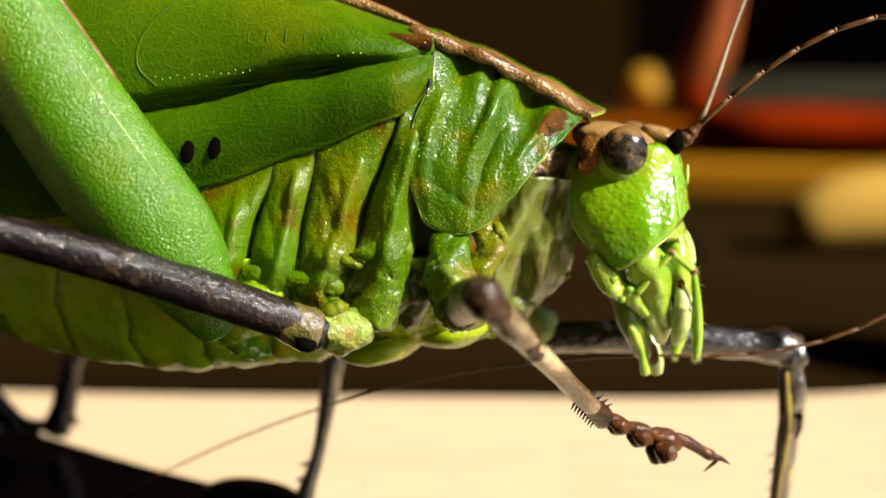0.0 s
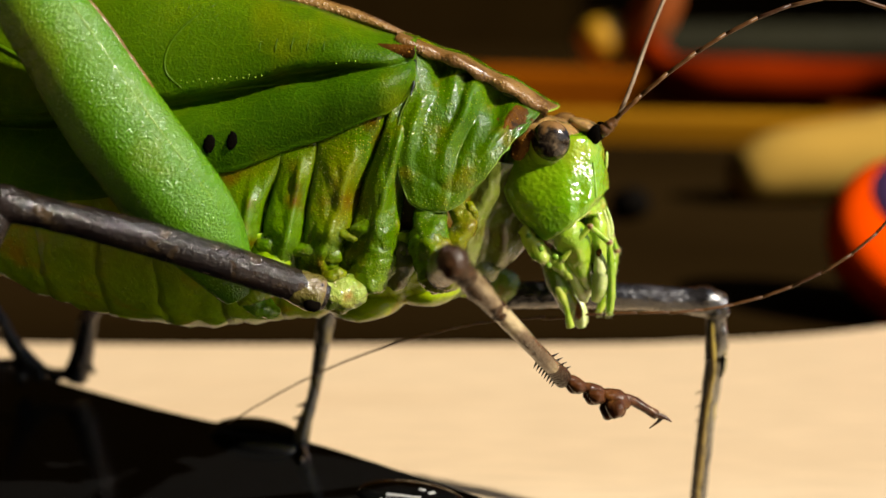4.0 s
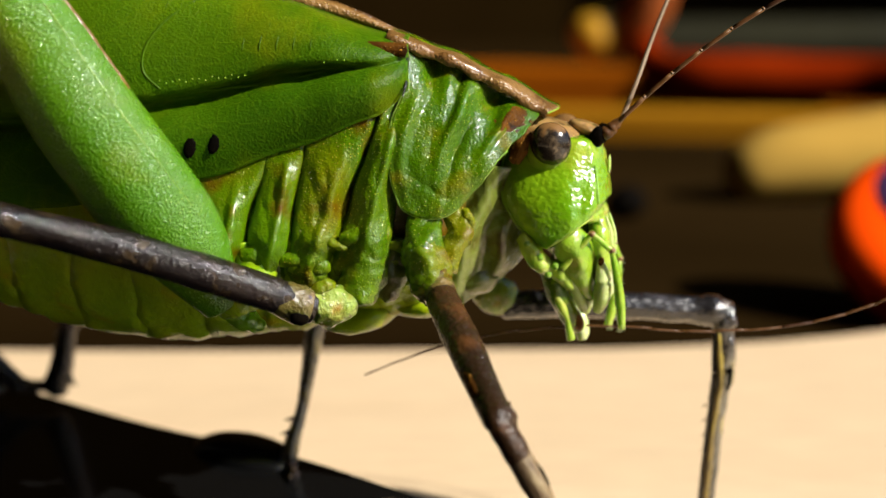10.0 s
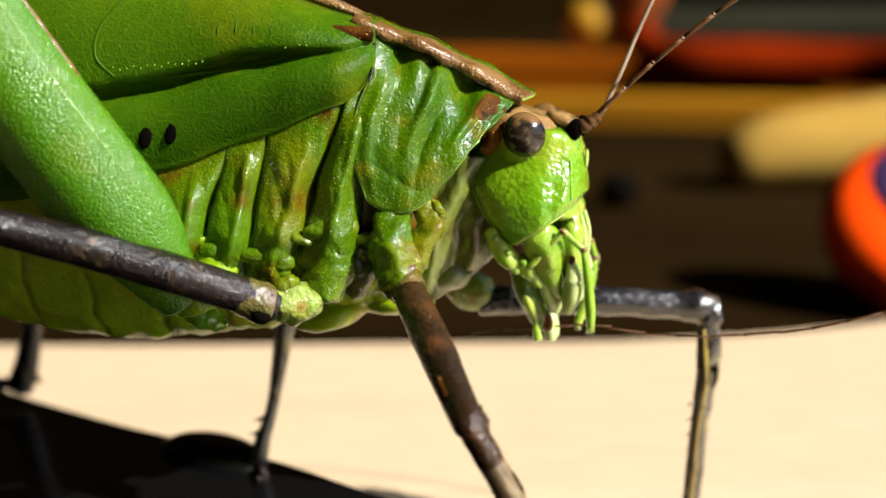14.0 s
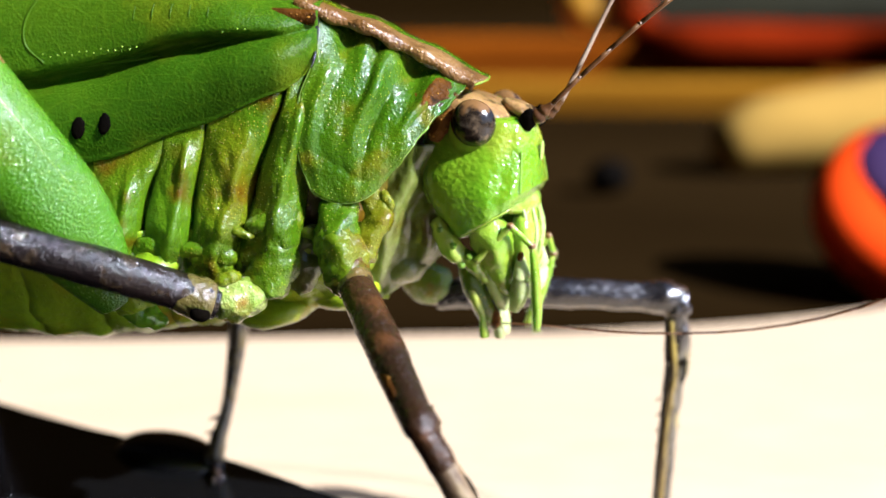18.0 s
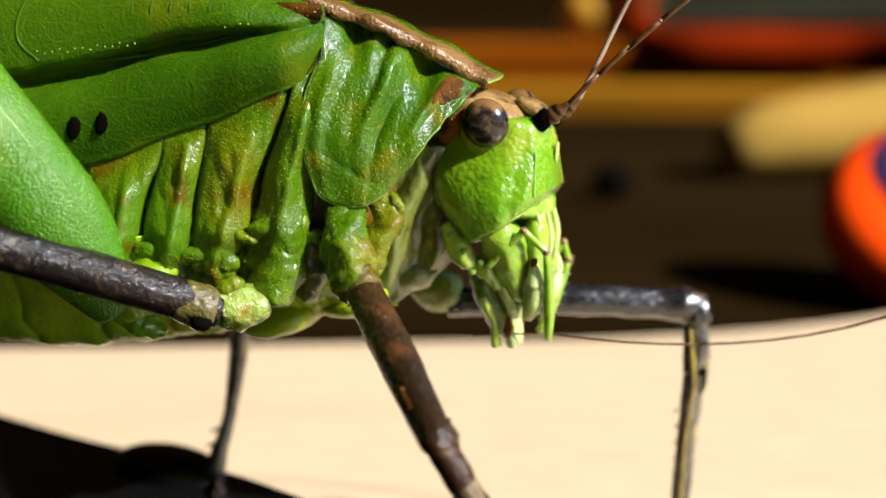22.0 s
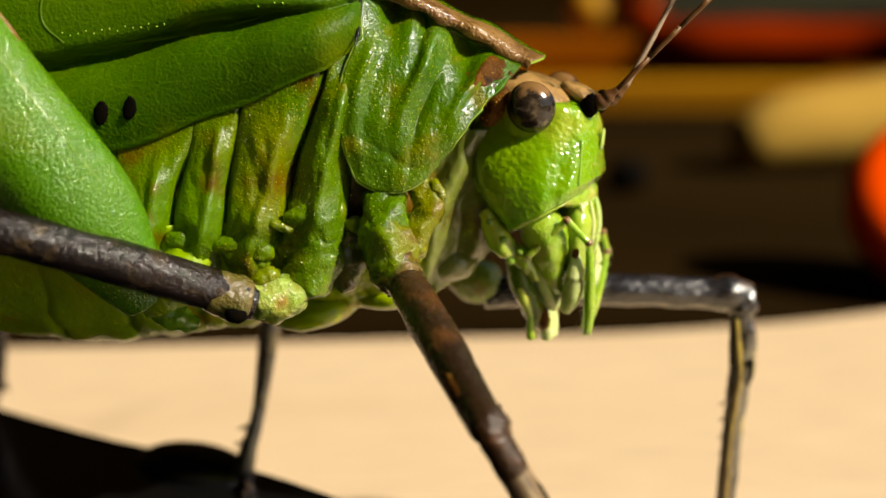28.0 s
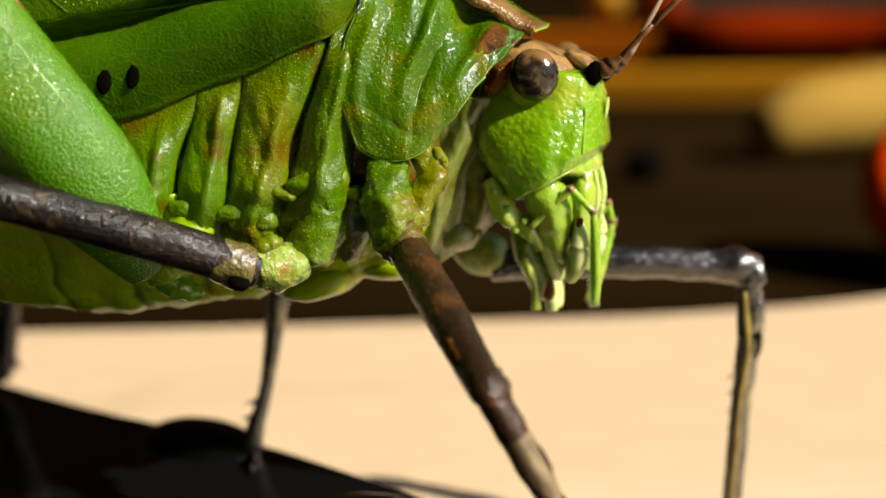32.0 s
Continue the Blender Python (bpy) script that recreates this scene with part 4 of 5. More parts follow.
        on_head("cheek_hem", limb([(*q, 0.032) for q in hem], n=30, seg=8), YELLOW, head)
    # jaws and lips
    on_sides("jaw", wrinkle(limb(rounded([(4.7, -1.8, 1.25, 0.62), (5.15, -1.8, 0.6, 0.70), (5.55, -1.6, -0.4, 0.5), (5.85, -1.35, -1.35, 0.26)]), n=44, seg=28), 0.12, 1.8, 1), YELLOW, head, "yellow-green jaw")
    on_sides("jaw_hinge", wrinkle(limb(rounded([(3.2, -1.85, 1.0, 0.30), (3.75, -1.95, 0.25, 0.40), (4.2, -1.9, -0.1, 0.32), (4.65, -1.85, -0.35, 0.34), (5.0, -1.7, -0.9, 0.22)]), n=60, seg=22), 0.12, 2.0, 3), YELLOW, head, "knobbly jaw hinge")
    for c in ((3.35, -2.2, 0.85), (3.85, -2.3, 0.35), (4.45, -2.2, 0.0), (4.2, -2.15, -0.35)):
        on_sides("jaw_knob", blob(bmesh.new(), c, (0.14, 0.12, 0.13), (0, 20, 0), 0.1), FLAP_RIM, head)
    on_sides("blade", limb(rounded([(4.85, -1.75, -0.1, 0.17), (5.25, -1.6, -0.95, 0.24), (5.65, -1.4, -1.9, 0.16)]), n=26, seg=14), PALE, head, "pale mouth blade")
    on_sides("galea", limb(rounded([(6.2, -1.85, 0.15, 0.13), (6.3, -1.95, -0.5, 0.30), (6.3, -1.9, -1.25, 0.34), (6.18, -1.7, -1.85, 0.20)]), n=30, seg=16, rough=0.05), PALE, head, "whitish translucent oval mouth blade")
    on_sides("galea_tip", blob(bmesh.new(), (6.22, -2.0, 0.15), (0.12, 0.12, 0.17), (0, 10, 0), 0.1), RUST, head, "dark brown tip")
    on_sides("lip_base", wrinkle(limb(rounded([(4.3, -1.25, -0.4, 0.40), (4.65, -1.3, -1.3, 0.44), (5.1, -1.15, -2.2, 0.40), (5.5, -0.95, -2.7, 0.30)]), n=44, seg=26), 0.08, 1.9, 6), PLEAT, head, "lumpy yellow-green lower lip")
    on_sides("lip_lobe", limb(rounded([(5.3, -1.0, -2.2, 0.26), (5.62, -0.9, -2.8, 0.25), (5.70, -0.85, -3.2, 0.22)]), n=24, seg=14), PALE, head, "rounded translucent pale green lip lobe")
    on_sides("lip_palp", limb(rounded([(4.6, -1.6, -1.4, 0.17), (4.82, -1.6, -1.85, 0.20), (5.0, -1.58, -2.2, 0.12), (5.08, -1.56, -2.6, 0.12), (5.18, -1.55, -3.05, 0.18)]), n=24, seg=12, rough=0.1, freq=2), YELLOW, head, "short lip palp")
    on_head("face_plate", wrinkle(blob(bmesh.new(), (6.02, 0, 1.85), (0.60, 1.62, 0.42), (0, 8, 0), nu=36, nv=24), 0.10, 1.8), YELLOW, head, "yellow-green plate over the mouth")
    on_head("upper_lip", wrinkle(blob(bmesh.new(), (6.42, 0, 0.55), (0.50, 1.16, 1.35), (0, -4, 0), nu=36, nv=28, square=0.85), 0.10, 1.6), YELLOW, head, "long yellow-green upper lip")
    for y0, x0 in ((0.0, 6.98), (0.42, 6.90), (-0.42, 6.90), (0.85, 6.70), (-0.85, 6.70)):
        on_head("lip_ridge", limb([(x0 - 0.25, y0, 1.75, 0.05), (x0 - 0.06, y0, 1.1, 0.09), (x0 - 0.04, y0 * 0.95, 0.4, 0.10), (x0 - 0.16, y0 * 0.8, -0.4, 0.05)], n=20, seg=10), PALE, head, "pale ridge of the upper lip")
    # shade between the jaws, put in as a black blob
    on_sides("mouth_gap_shade", blob(bmesh.new(), (6.02, -1.46, -0.45), (0.17, 0.22, 0.70), (0, 12, 0)), BLACK_SPOT, head, "black blob standing for the shaded gap between the jaws")
    for sd in (-1, 1):
        on_head("tongue", limb(rounded([(6.25, 0.55 * sd, 0.0, 0.22), (6.15, 0.55 * sd, -1.0, 0.33), (5.95, 0.5 * sd, -2.0, 0.20)]), n=24, seg=14), PALE, head, "whitish inner mouthpart")
        on_head("tooth", blob(bmesh.new(), (6.2, 0.85 * sd, -0.35), (0.12, 0.14, 0.34)), RUST, head, "dark jaw tip")
        on_head("inner_jaw", blob(bmesh.new(), (5.6, 0.6 * sd, -2.35), (0.28, 0.3, 0.5), (0, -25, 0), 0.1), RUST, head, "brown inner jaw")
    on_sides("face_dot", blob(bmesh.new(), (5.65, -2.25, 2.15), (0.12, 0.1, 0.10)), RUST, head, "small brown dot")
    on_head("face_spot", blob(bmesh.new(), (6.66, 0, 3.75), (0.06, 0.16, 0.36)), PALE, head, "cream spot on the face")
    on_head("feeler", limb([(7.02, 0.62, 5.48, 0.10), (7.5, 1.0, 6.9, 0.085), (8.5, 2.2, 10.1, 0.075), (11.5, 5, 18, 0.06), (17, 9, 28, 0.03)], n=60, seg=8), FEELER_PALE, head, "thin pale feeler")
    return head


head = build_head()


def on_pivot(name, pts, pivot, mat, parent, label="", **kw):
    """A limb of the head built about its own pivot, both given in the insect's space."""
    bm = limb(rounded(pts), **kw)
    bm.transform(TO_HEAD)
    at = TO_HEAD @ Vector(pivot)
    bm.transform(Matrix.Translation(-at))
    ob = part(name, bm, mat, parent, label)
    ob.location = at * MM
    return ob


PALPS = []
for a, b, c, d in (((4.72, -2.2, -0.10), (5.78, -2.35, 1.28), (6.58, -2.2, 0.62), (6.86, -1.8, -2.45)), ((6.5, 0.7, -0.8), (7.05, 0.8, 0.30), (7.30, 0.8, -0.35), (6.75, 0.2, -2.95))):
    PALPS.append(on_pivot("palp", [(*a, 0.14), (*(Vector(a).lerp(Vector(b), 0.5)), 0.12), (*b, 0.12)], a, YELLOW, head, "green jointed palp", n=18, seg=10))
    PALPS.append(on_pivot("palp", [(*b, 0.13), (*(Vector(b).lerp(Vector(c), 0.5)), 0.11), (*c, 0.12)], b, YELLOW, head, "green jointed palp", n=14, seg=10))
    PALPS.append(on_pivot("palp", [(*c, 0.10), (*(Vector(c).lerp(Vector(d), 0.3) + Vector((0.06, -0.05, 0))), 0.16), (*(Vector(c).lerp(Vector(d), 0.7) + Vector((0.06, -0.05, 0))), 0.20), (*d, 0.15)], c, YELLOW, head, "green jointed palp", n=20, seg=10))


for i in (1, 2, 4, 5):
    part("joint_ring", blob(bmesh.new(), (0, 0, 0), (0.15, 0.15, 0.13), (0, 0, 0), 0.12, 2), BROWN, PALPS[i], "brown ring of the joint")


def hairs(palp, length, count, seed):
    """Fine pale hairs on a palp, one mesh."""
    rng = random.Random(seed)
    bm = bmesh.new()
    for v in rng.sample([(w.co / MM, w.normal) for w in palp.data.vertices], count):
        q = Vector(v[0])
        e = q + (Vector(v[1]) + Vector((rng.uniform(-0.4, 0.4), rng.uniform(-0.4, 0.4), -0.5))).normalized() * length * rng.uniform(0.5, 1.0)
        tube(bm, [(*q, 0.008), (*q.lerp(e, 0.5), 0.006), (*e, 0.002)], n=3, seg=3)
    tagged(part("hair", bm, PALE, palp), "fine pale hairs", kind="stuff")


for i in (2, 5):
    hairs(PALPS[i], 0.2, 70, i)


# ---- legs ----
def spines(parent, a, b, side, count, size, mat=SHIN):
    for k in range(count):
        p = Vector(a).lerp(Vector(b), (k + 0.5) / count)
        d = (Vector(b) - Vector(a)).normalized()
        q = p + (Vector(side).normalized() + d * 0.6) * size
        bm = limb([(*p, size * 0.22), (*(p.lerp(q, 0.6)), size * 0.13), (*q, 0.01)], n=5, seg=5)
        part("spine", bm, mat, parent)


def tarsus(parent, p, d, up, mat, scale=1.0):
    """Foot of three swollen pads and two claws, from p along d."""
    d, up = Vector(d).normalized(), Vector(up).normalized()
    at = Vector(p)
    side = d.cross(up)

    def piece(name, pts, n, seg, rough=0.0):
        part(name, limb(pts, n=n, seg=seg, rough=rough, freq=3), mat, parent)
    for length, r, drop in ((0.95, 0.27, 0.14), (0.85, 0.31, 0.24), (0.95, 0.44, 0.42)):
        q = at + d * length * scale
        piece("foot_joint", rounded([(*at, r * 0.5 * scale), (*(at.lerp(q, 0.55)), r * 0.85 * scale), (*q, r * 0.5 * scale)]), 16, 12, 0.15)
        for s in (-1, 1):
            c = at.lerp(q, 0.72) - up * drop * scale + side * s * r * 0.55 * scale
            piece("foot_pad", rounded([(*(c - d * 0.3 * scale), r * 0.4 * scale), (*c, r * 0.92 * scale), (*(c + d * 0.28 * scale - up * 0.05 * scale), r * 0.45 * scale)]), 14, 10)
        at = q - d * 0.05 * scale
    at = at - d * 0.55 * scale + up * 0.10 * scale
    q = at + d * 1.75 * scale - up * 0.05 * scale
    piece("foot_joint", rounded([(*at, 0.16 * scale), (*(at.lerp(q, 0.35) + up * 0.14 * scale), 0.19 * scale), (*(at.lerp(q, 0.75) + up * 0.06 * scale), 0.16 * scale), (*q, 0.18 * scale)]), 18, 10, 0.1)
    at = q
    for s, reach, drop in ((-1, 0.28, 0.55), (1, 0.62, 0.10)):
        piece("claw", [(*at, 0.11 * scale), (*(at + d * 0.32 * scale + side * s * 0.12 * scale), 0.08 * scale), (*(at + d * reach * scale + side * s * 0.25 * scale - up * drop * scale), 0.02)], 10, 8)


def build_legs():
    # hip joints, built of two lumpy segments each
    def hip(pts, mat, label, seed):
        both("hip", wrinkle(limb(rounded(pts), n=56, seg=40), 0.19, 1.3, seed), mat, katydid, label)
    hip([(-0.45, -2.85, 2.2, 0.55), (-0.55, -3.4, 1.6, 0.70), (-0.60, -3.95, 0.75, 0.72)], GREEN, "green hip of the front leg", 1)
    hip([(0.55, -2.9, 2.1, 0.40), (0.72, -3.3, 1.5, 0.46), (0.45, -3.6, 0.8, 0.42), (0.35, -3.8, 0.2, 0.36)], PLEAT, "wrinkled green hip lobe", 7)
    hip([(1.0, -3.1, 2.35, 0.18), (1.08, -3.2, 2.0, 0.25), (1.05, -3.2, 1.65, 0.16)], PLEAT, "small yellow-green drop-shaped lobe", 9)
    hip([(-0.62, -4.0, 0.95, 0.72), (-0.42, -4.2, 0.30, 0.82), (-0.22, -4.28, -0.15, 0.76)], PLEAT, "yellow-green collar of the hip", 2)
    hip([(-0.30, -4.28, 0.05, 0.74), (-0.12, -4.35, -0.40, 0.76), (-0.02, -4.45, -0.65, 0.66)], AMBER, "amber cuff of the hip", 8)
    hip([(-2.3, -3.1, 1.2, 0.6), (-2.65, -3.5, 0.3, 0.84), (-3.1, -3.85, -0.7, 0.78)], GREEN, "green hip of the middle leg", 3)
    hip([(-3.35, -4.1, -0.95, 0.60), (-3.85, -4.4, -1.05, 0.72), (-4.45, -4.77, -1.0, 0.62)], COLLAR, "pale yellow-green collar of the hip", 4)
    hip([(-3.9, -4.4, -0.25, 0.16), (-4.2, -4.55, -0.2, 0.28), (-4.6, -4.7, -0.45, 0.2)], PLEAT, "pale knob of the hip", 5)
    hip([(-8.3, -3.75, -1.2, 0.22), (-7.7, -3.95, -1.45, 0.38), (-7.1, -3.95, -1.75, 0.34), (-6.6, -3.8, -2.0, 0.2)], HEAD_GREEN, "bright green lobe of the hind hip", 11)
    hip([(-6.6, -3.4, 0.3, 0.7), (-7.2, -3.9, -0.5, 0.9), (-7.7, -4.4, -0.9, 0.8)], BELLY, "green hip of the hind leg", 6)
    part("hip", blob(bmesh.new(), (2.3, 2.2, -2.2), (1.1, 0.8, 0.8), (0, 20, 0), 0.15), COLLAR, katydid, "pale hip of the front leg")

    # near middle leg
    t0, k0, f0 = (-4.75, -4.9, -0.95), (-15.4, -8.2, 3.05), (-20.5, -12.0, -10.2)
    fem = part("middle_thigh", limb(rounded([(*t0, 0.60), (-7, -5.6, 0.05, 0.66), (-10.5, -6.8, 1.5, 0.66), (-14.0, -7.8, 2.65, 0.58), (*k0, 0.66)]), n=50, seg=20, rough=0.05, freq=2), SHIN, katydid, "glossy blackish-brown middle thigh")
    part("thigh_cuff", limb([(-5.75, -5.22, -0.52, 0.62), (-5.45, -5.12, -0.66, 0.69), (-5.0, -4.98, -0.85, 0.70), (-4.7, -4.88, -0.96, 0.62)], n=22, seg=24, rough=0.16, freq=1.8), CUFF, fem, "mottled cream and pinkish end of the thigh")
    part("thigh_notch", blob(bmesh.new(), (-4.95, -5.50, -1.18), (0.36, 0.22, 0.30), (0, 20, 25), 0.15, 2), BLACK_SPOT, fem, "black notch at the end of the thigh")
    part("knee", blob(bmesh.new(), k0, (0.72, 0.6, 0.72), (0, 0, 0), 0.15), SHIN, fem)
    shin = part("middle_shin", limb(rounded([(*k0, 0.5), (-17.6, -9.9, -2.2, 0.42), (*f0, 0.36)]), n=40, seg=14), SHIN, katydid, "dark thin middle shin")
    spines(shin, k0, f0, (1, 0, 0), 8, 0.5)
    tarsus(shin, f0, (-0.8, -0.5, -0.05), (0, 0, 1), SHIN)
    # far middle leg
    k1, f1 = (-5.4, 5.6, -3.2), (-6.9, 4.4, -10.5)
    part("middle_thigh", limb(rounded([(-4.2, 3.8, -1.2, 0.55), (-4.9, 5.2, -2.2, 0.6), (*k1, 0.5)]), n=24, seg=14), SHIN, katydid, "dark middle thigh")
    shin = part("middle_shin", limb(rounded([(*k1, 0.46), (-5.8, 5.4, -5.3, 0.40), (-6.3, 5.0, -8.2, 0.28), (-6.7, 4.6, -9.6, 0.36), (*f1, 0.40)]), n=40, seg=14, rough=0.12), STREAKED, katydid, "brownish thin middle shin")
    spines(shin, (-6.5, 4.9, -8.4), (-6.85, 4.7, -9.6), (-1, 0, 0.3), 2, 0.5)
    tarsus(shin, (-6.9, 4.4, -10.5), (0.25, -0.95, 0), (0, 0, 1), SHIN, 0.55)

    # near hind leg, thigh rising out of view
    b = Vector((-24.5, -5.8, 27))
    pts = [(-7.95, -4.75, -0.9, 0.75), (-8.75, -4.95, 0.7, 1.45), (-9.5, -5.15, 1.95, 1.80), (-10.4, -5.30, 3.2, 1.92), (-12.2, -5.40, 5.8, 1.92), (-13.8, -5.45, 8.5, 1.75),
           (-15.4, -5.50, 11, 1.5), (-19, -5.10, 17.2, 1.05), (-23, -5.30, 24, 0.65), (*b, 0.75)]
    def keeled(pts, flip=1):
        """A thigh with a blunt keel along its outer side."""
        bm, loops = bmesh.new(), []
        q = spline(rounded(pts, 0.5), 90)
        c = [Vector(p[:3]) for p in q]
        for i, p in enumerate(c):
            d = (c[min(i + 1, 89)] - c[max(i - 1, 0)]).normalized()
            up = Vector((0.8, 0, 0.6))
            up = (up - d * up.dot(d)).normalized()
            across = Vector((0, -flip, 0)) - d * d.y * -flip
            across.normalize()
            r = max(0.004, q[i][3])
            loop = []
            for k in range(40):
                w = 2 * math.pi * k / 40
                cw, sw = math.cos(w), math.sin(w)
                loop.append(p + up * r * (math.copysign(abs(cw) ** 1.12, cw)) + across * r * 0.80 * math.copysign(abs(sw) ** 1.12, sw))
            loops.append(loop)
        rings(bm, loops)
        return bm
    thigh = part("hind_thigh", keeled(pts), THIGH, katydid, "swollen bright green hind thigh")
    ridge = [(*(Vector(p[:3]) + Vector((0.590, -0.482, 0.442)) * p[3]), 0.03) for p in pts[1:7]]
    part("thigh_ridge", limb(ridge, n=40, seg=8, rough=0.5, freq=3), THIGH_LINE, thigh, "pale rough line along the thigh")
    top = [(*(Vector(p[:3]) + Vector((0.80, 0, 0.6)) * p[3] * 0.93), 0.16) for p in pts[4:9]]
    part("thigh_crest", limb(top, n=40, seg=8, rough=0.3, freq=2), BROWN, thigh, "brownish upper edge of the thigh")
    shin = part("hind_shin", limb(rounded([(*b, 0.6), (-31, -10, 8, 0.45), (-38, -13, -10.0, 0.4)]), n=40, seg=12), SHIN, katydid, "long dark hind shin")
    tarsus(shin, (-38, -13, -10.0), (-0.8, -0.3, 0), (0, 0, 1), SHIN)
    # far hind leg
    b = Vector((-24, 10.5, 25))
    part("hind_thigh", limb(rounded([(-8, 4.8, -0.8, 0.8), (-10, 5.6, 3, 1.8), (-13, 7, 8, 1.9), (-18, 8.6, 16, 1.0), (*b, 0.7)]), n=50, seg=20, flat=0.62, up=(0.85, 0, 0.5)), THIGH, katydid, "swollen bright green hind thigh")
    shin = part("hind_shin", limb(rounded([(*b, 0.6), (-21, 11.8, 10, 0.5), (-18.9, 12.4, -4.0, 0.42), (-19.3, 12.5, -6.9, 0.50), (-19.7, 12.5, -8.8, 0.62), (-20.1, 12.5, -9.9, 0.70)]), n=50, seg=12), SHIN, katydid, "long dark hind shin")
    part("spur", limb([(-19.5, 12.4, -9.0, 0.32), (-19.25, 12.4, -9.4, 0.2), (-18.95, 12.4, -9.75, 0.04)], n=10, seg=8), SHIN, shin)
    tarsus(shin, (-20.3, 12.5, -9.8), (-0.98, 0.05, 0.12), (0, 0, 1), SHIN, 1.15)
    part("foot_joint", limb(rounded([(-22.1, 12.6, -9.5, 0.36), (-22.8, 12.7, -9.0, 0.46), (-23.4, 12.7, -8.2, 0.40), (-24.0, 12.8, -6.9, 0.32), (-24.7, 12.9, -5.6, 0.2)]), n=26, seg=12, rough=0.12), SHIN, shin)

    # far front leg
    a, k, f = (2.85, 2.2, -2.72), (12.0, 3.0, -3.25), (11.75, 3.3, -13.7)
    fem = part("front_thigh", limb(rounded([(*a, 0.55), (5.2, 2.4, -2.65, 0.62), (8.4, 2.7, -2.85, 0.58), (10.6, 2.95, -3.05, 0.58), (11.6, 3.0, -3.1, 0.66), (12.35, 3.0, -3.3, 0.50)], 0.45), n=60, seg=24, rough=0.10, freq=1.6), GREY_LEG, katydid, "glossy dark front thigh with grey sheen")
    part("knee", wrinkle(blob(bmesh.new(), (11.7, 3.0, -2.78), (0.85, 0.42, 0.34), (0, 8, 0)), 0.10, 2), SHIN_BROWN, fem, "brown upper edge of the knee")
    part("knee_lobe", wrinkle(blob(bmesh.new(), (12.25, 2.75, -3.5), (0.42, 0.40, 0.42), (0, 35, 0)), 0.12, 2), GREY_LEG, fem)
    shin = part("front_shin", limb(rounded([(12.1, 3.0, -3.7, 0.42), (12.2, 3.0, -4.4, 0.46), (12.25, 3.0, -5.8, 0.50), (12.1, 3.05, -7.0, 0.42), (11.9, 3.1, -10.0, 0.37), (*f, 0.36)]), n=60, seg=18, rough=0.14, freq=1.8), STREAKED, katydid, "grey and yellow mottled spiny front shin")
    part("stripe", limb([(11.88, 2.60, -4.0, 0.06), (11.98, 2.55, -5.0, 0.11), (12.06, 2.53, -6.2, 0.08), (11.98, 2.63, -7.0, 0.14), (11.84, 2.74, -8.6, 0.10), (11.78, 2.76, -10.0, 0.15), (11.7, 2.86, -12.0, 0.10), (11.65, 2.96, -13.6, 0.12)], n=60, seg=8, rough=0.35, freq=2.5), SHIN_YELLOW, shin, "yellow stripe down the shin")
    part("edge_line", limb([(11.72, 2.80, -3.9, 0.07), (11.76, 2.74, -5.8, 0.09), (11.72, 2.80, -7.0, 0.08), (11.55, 2.92, -10.0, 0.08), (11.42, 3.12, -13.6, 0.07)], n=50, seg=8, rough=0.25, freq=3), SHIN, shin, "blackish line along the edge of the shin")
    part("hearing_slit", blob(bmesh.new(), (12.40, 2.60, -6.0), (0.14, 0.1, 0.55), (0, 5, 0), 0.2, 2), BLACK_SPOT, shin, "dark oval hearing slit")
    spines(shin, (11.6, 3.0, -7.0), f, (-1, -0.2, 0), 10, 0.22)
    spines(shin, (12.3, 3.0, -8.0), f, (1, -0.2, 0), 6, 0.20)
    tarsus(shin, f, (0.9, 0.1, -0.06), (0, 0, 1), SHIN)


build_legs()

# near front leg: thigh and shin built along +x, placed by motions()
THIGH_LEN, SHIN_LEN = 7.3, 10.5
front_thigh = part("front_thigh", limb(rounded([(0, 0, 0, 0.50), (1.2, 0, 0, 0.60), (3.5, 0, 0.05, 0.63), (5.6, 0, 0, 0.56), (7.0, 0, 0, 0.52), (7.3, 0, 0, 0.48)]), n=40, seg=20, rough=0.05, freq=2),
                   SHIN_BROWN, katydid, "dark brown near front thigh")
part("thigh_collar", limb(rounded([(-0.05, 0, 0, 0.46), (0.12, 0, 0, 0.60), (0.5, 0, 0, 0.635), (0.8, 0, 0, 0.56)]), n=20, seg=24, rough=0.12, freq=2), CUFF, front_thigh, "pale mottled upper end of the thigh")
part("knee_lobe", blob(bmesh.new(), (7.05, 0.15, -0.1), (0.62, 0.50, 0.56), (0, 0, 0), 0.28, 1.6), SHIN_BROWN, front_thigh, "dark swollen knee")
part("thigh_mark", blob(bmesh.new(), (5.6, -0.40, 0.1), (0.8, 0.19, 0.3), (0, 0, 0), 0.2), RUST, front_thigh, "reddish-brown mark on the thigh")
front_shin = part("front_shin", limb(rounded([(0, 0, 0, 0.38), (0.9, 0, 0, 0.40), (2.2, 0, 0, 0.44), (3.4, 0, 0, 0.35), (7, 0, 0, 0.31), (9.4, 0, 0, 0.32), (10.5, 0, 0, 0.35)]), n=44, seg=16, rough=0.08, freq=2),
                  SHIN_TAN, katydid, "brown near front shin with short spines")
part("hearing_slit", blob(bmesh.new(), (2.2, -0.05, 0.38), (0.5, 0.16, 0.09)), BLACK_SPOT, front_shin, "dark oval hearing slit")
part("shin_cap", limb(rounded([(-0.1, 0, 0, 0.41), (0.5, 0, 0, 0.45), (1.3, 0, 0, 0.42)]), n=16, seg=16, rough=0.12, freq=2), SHIN_BROWN, front_shin, "dark red-brown upper end of the shin")
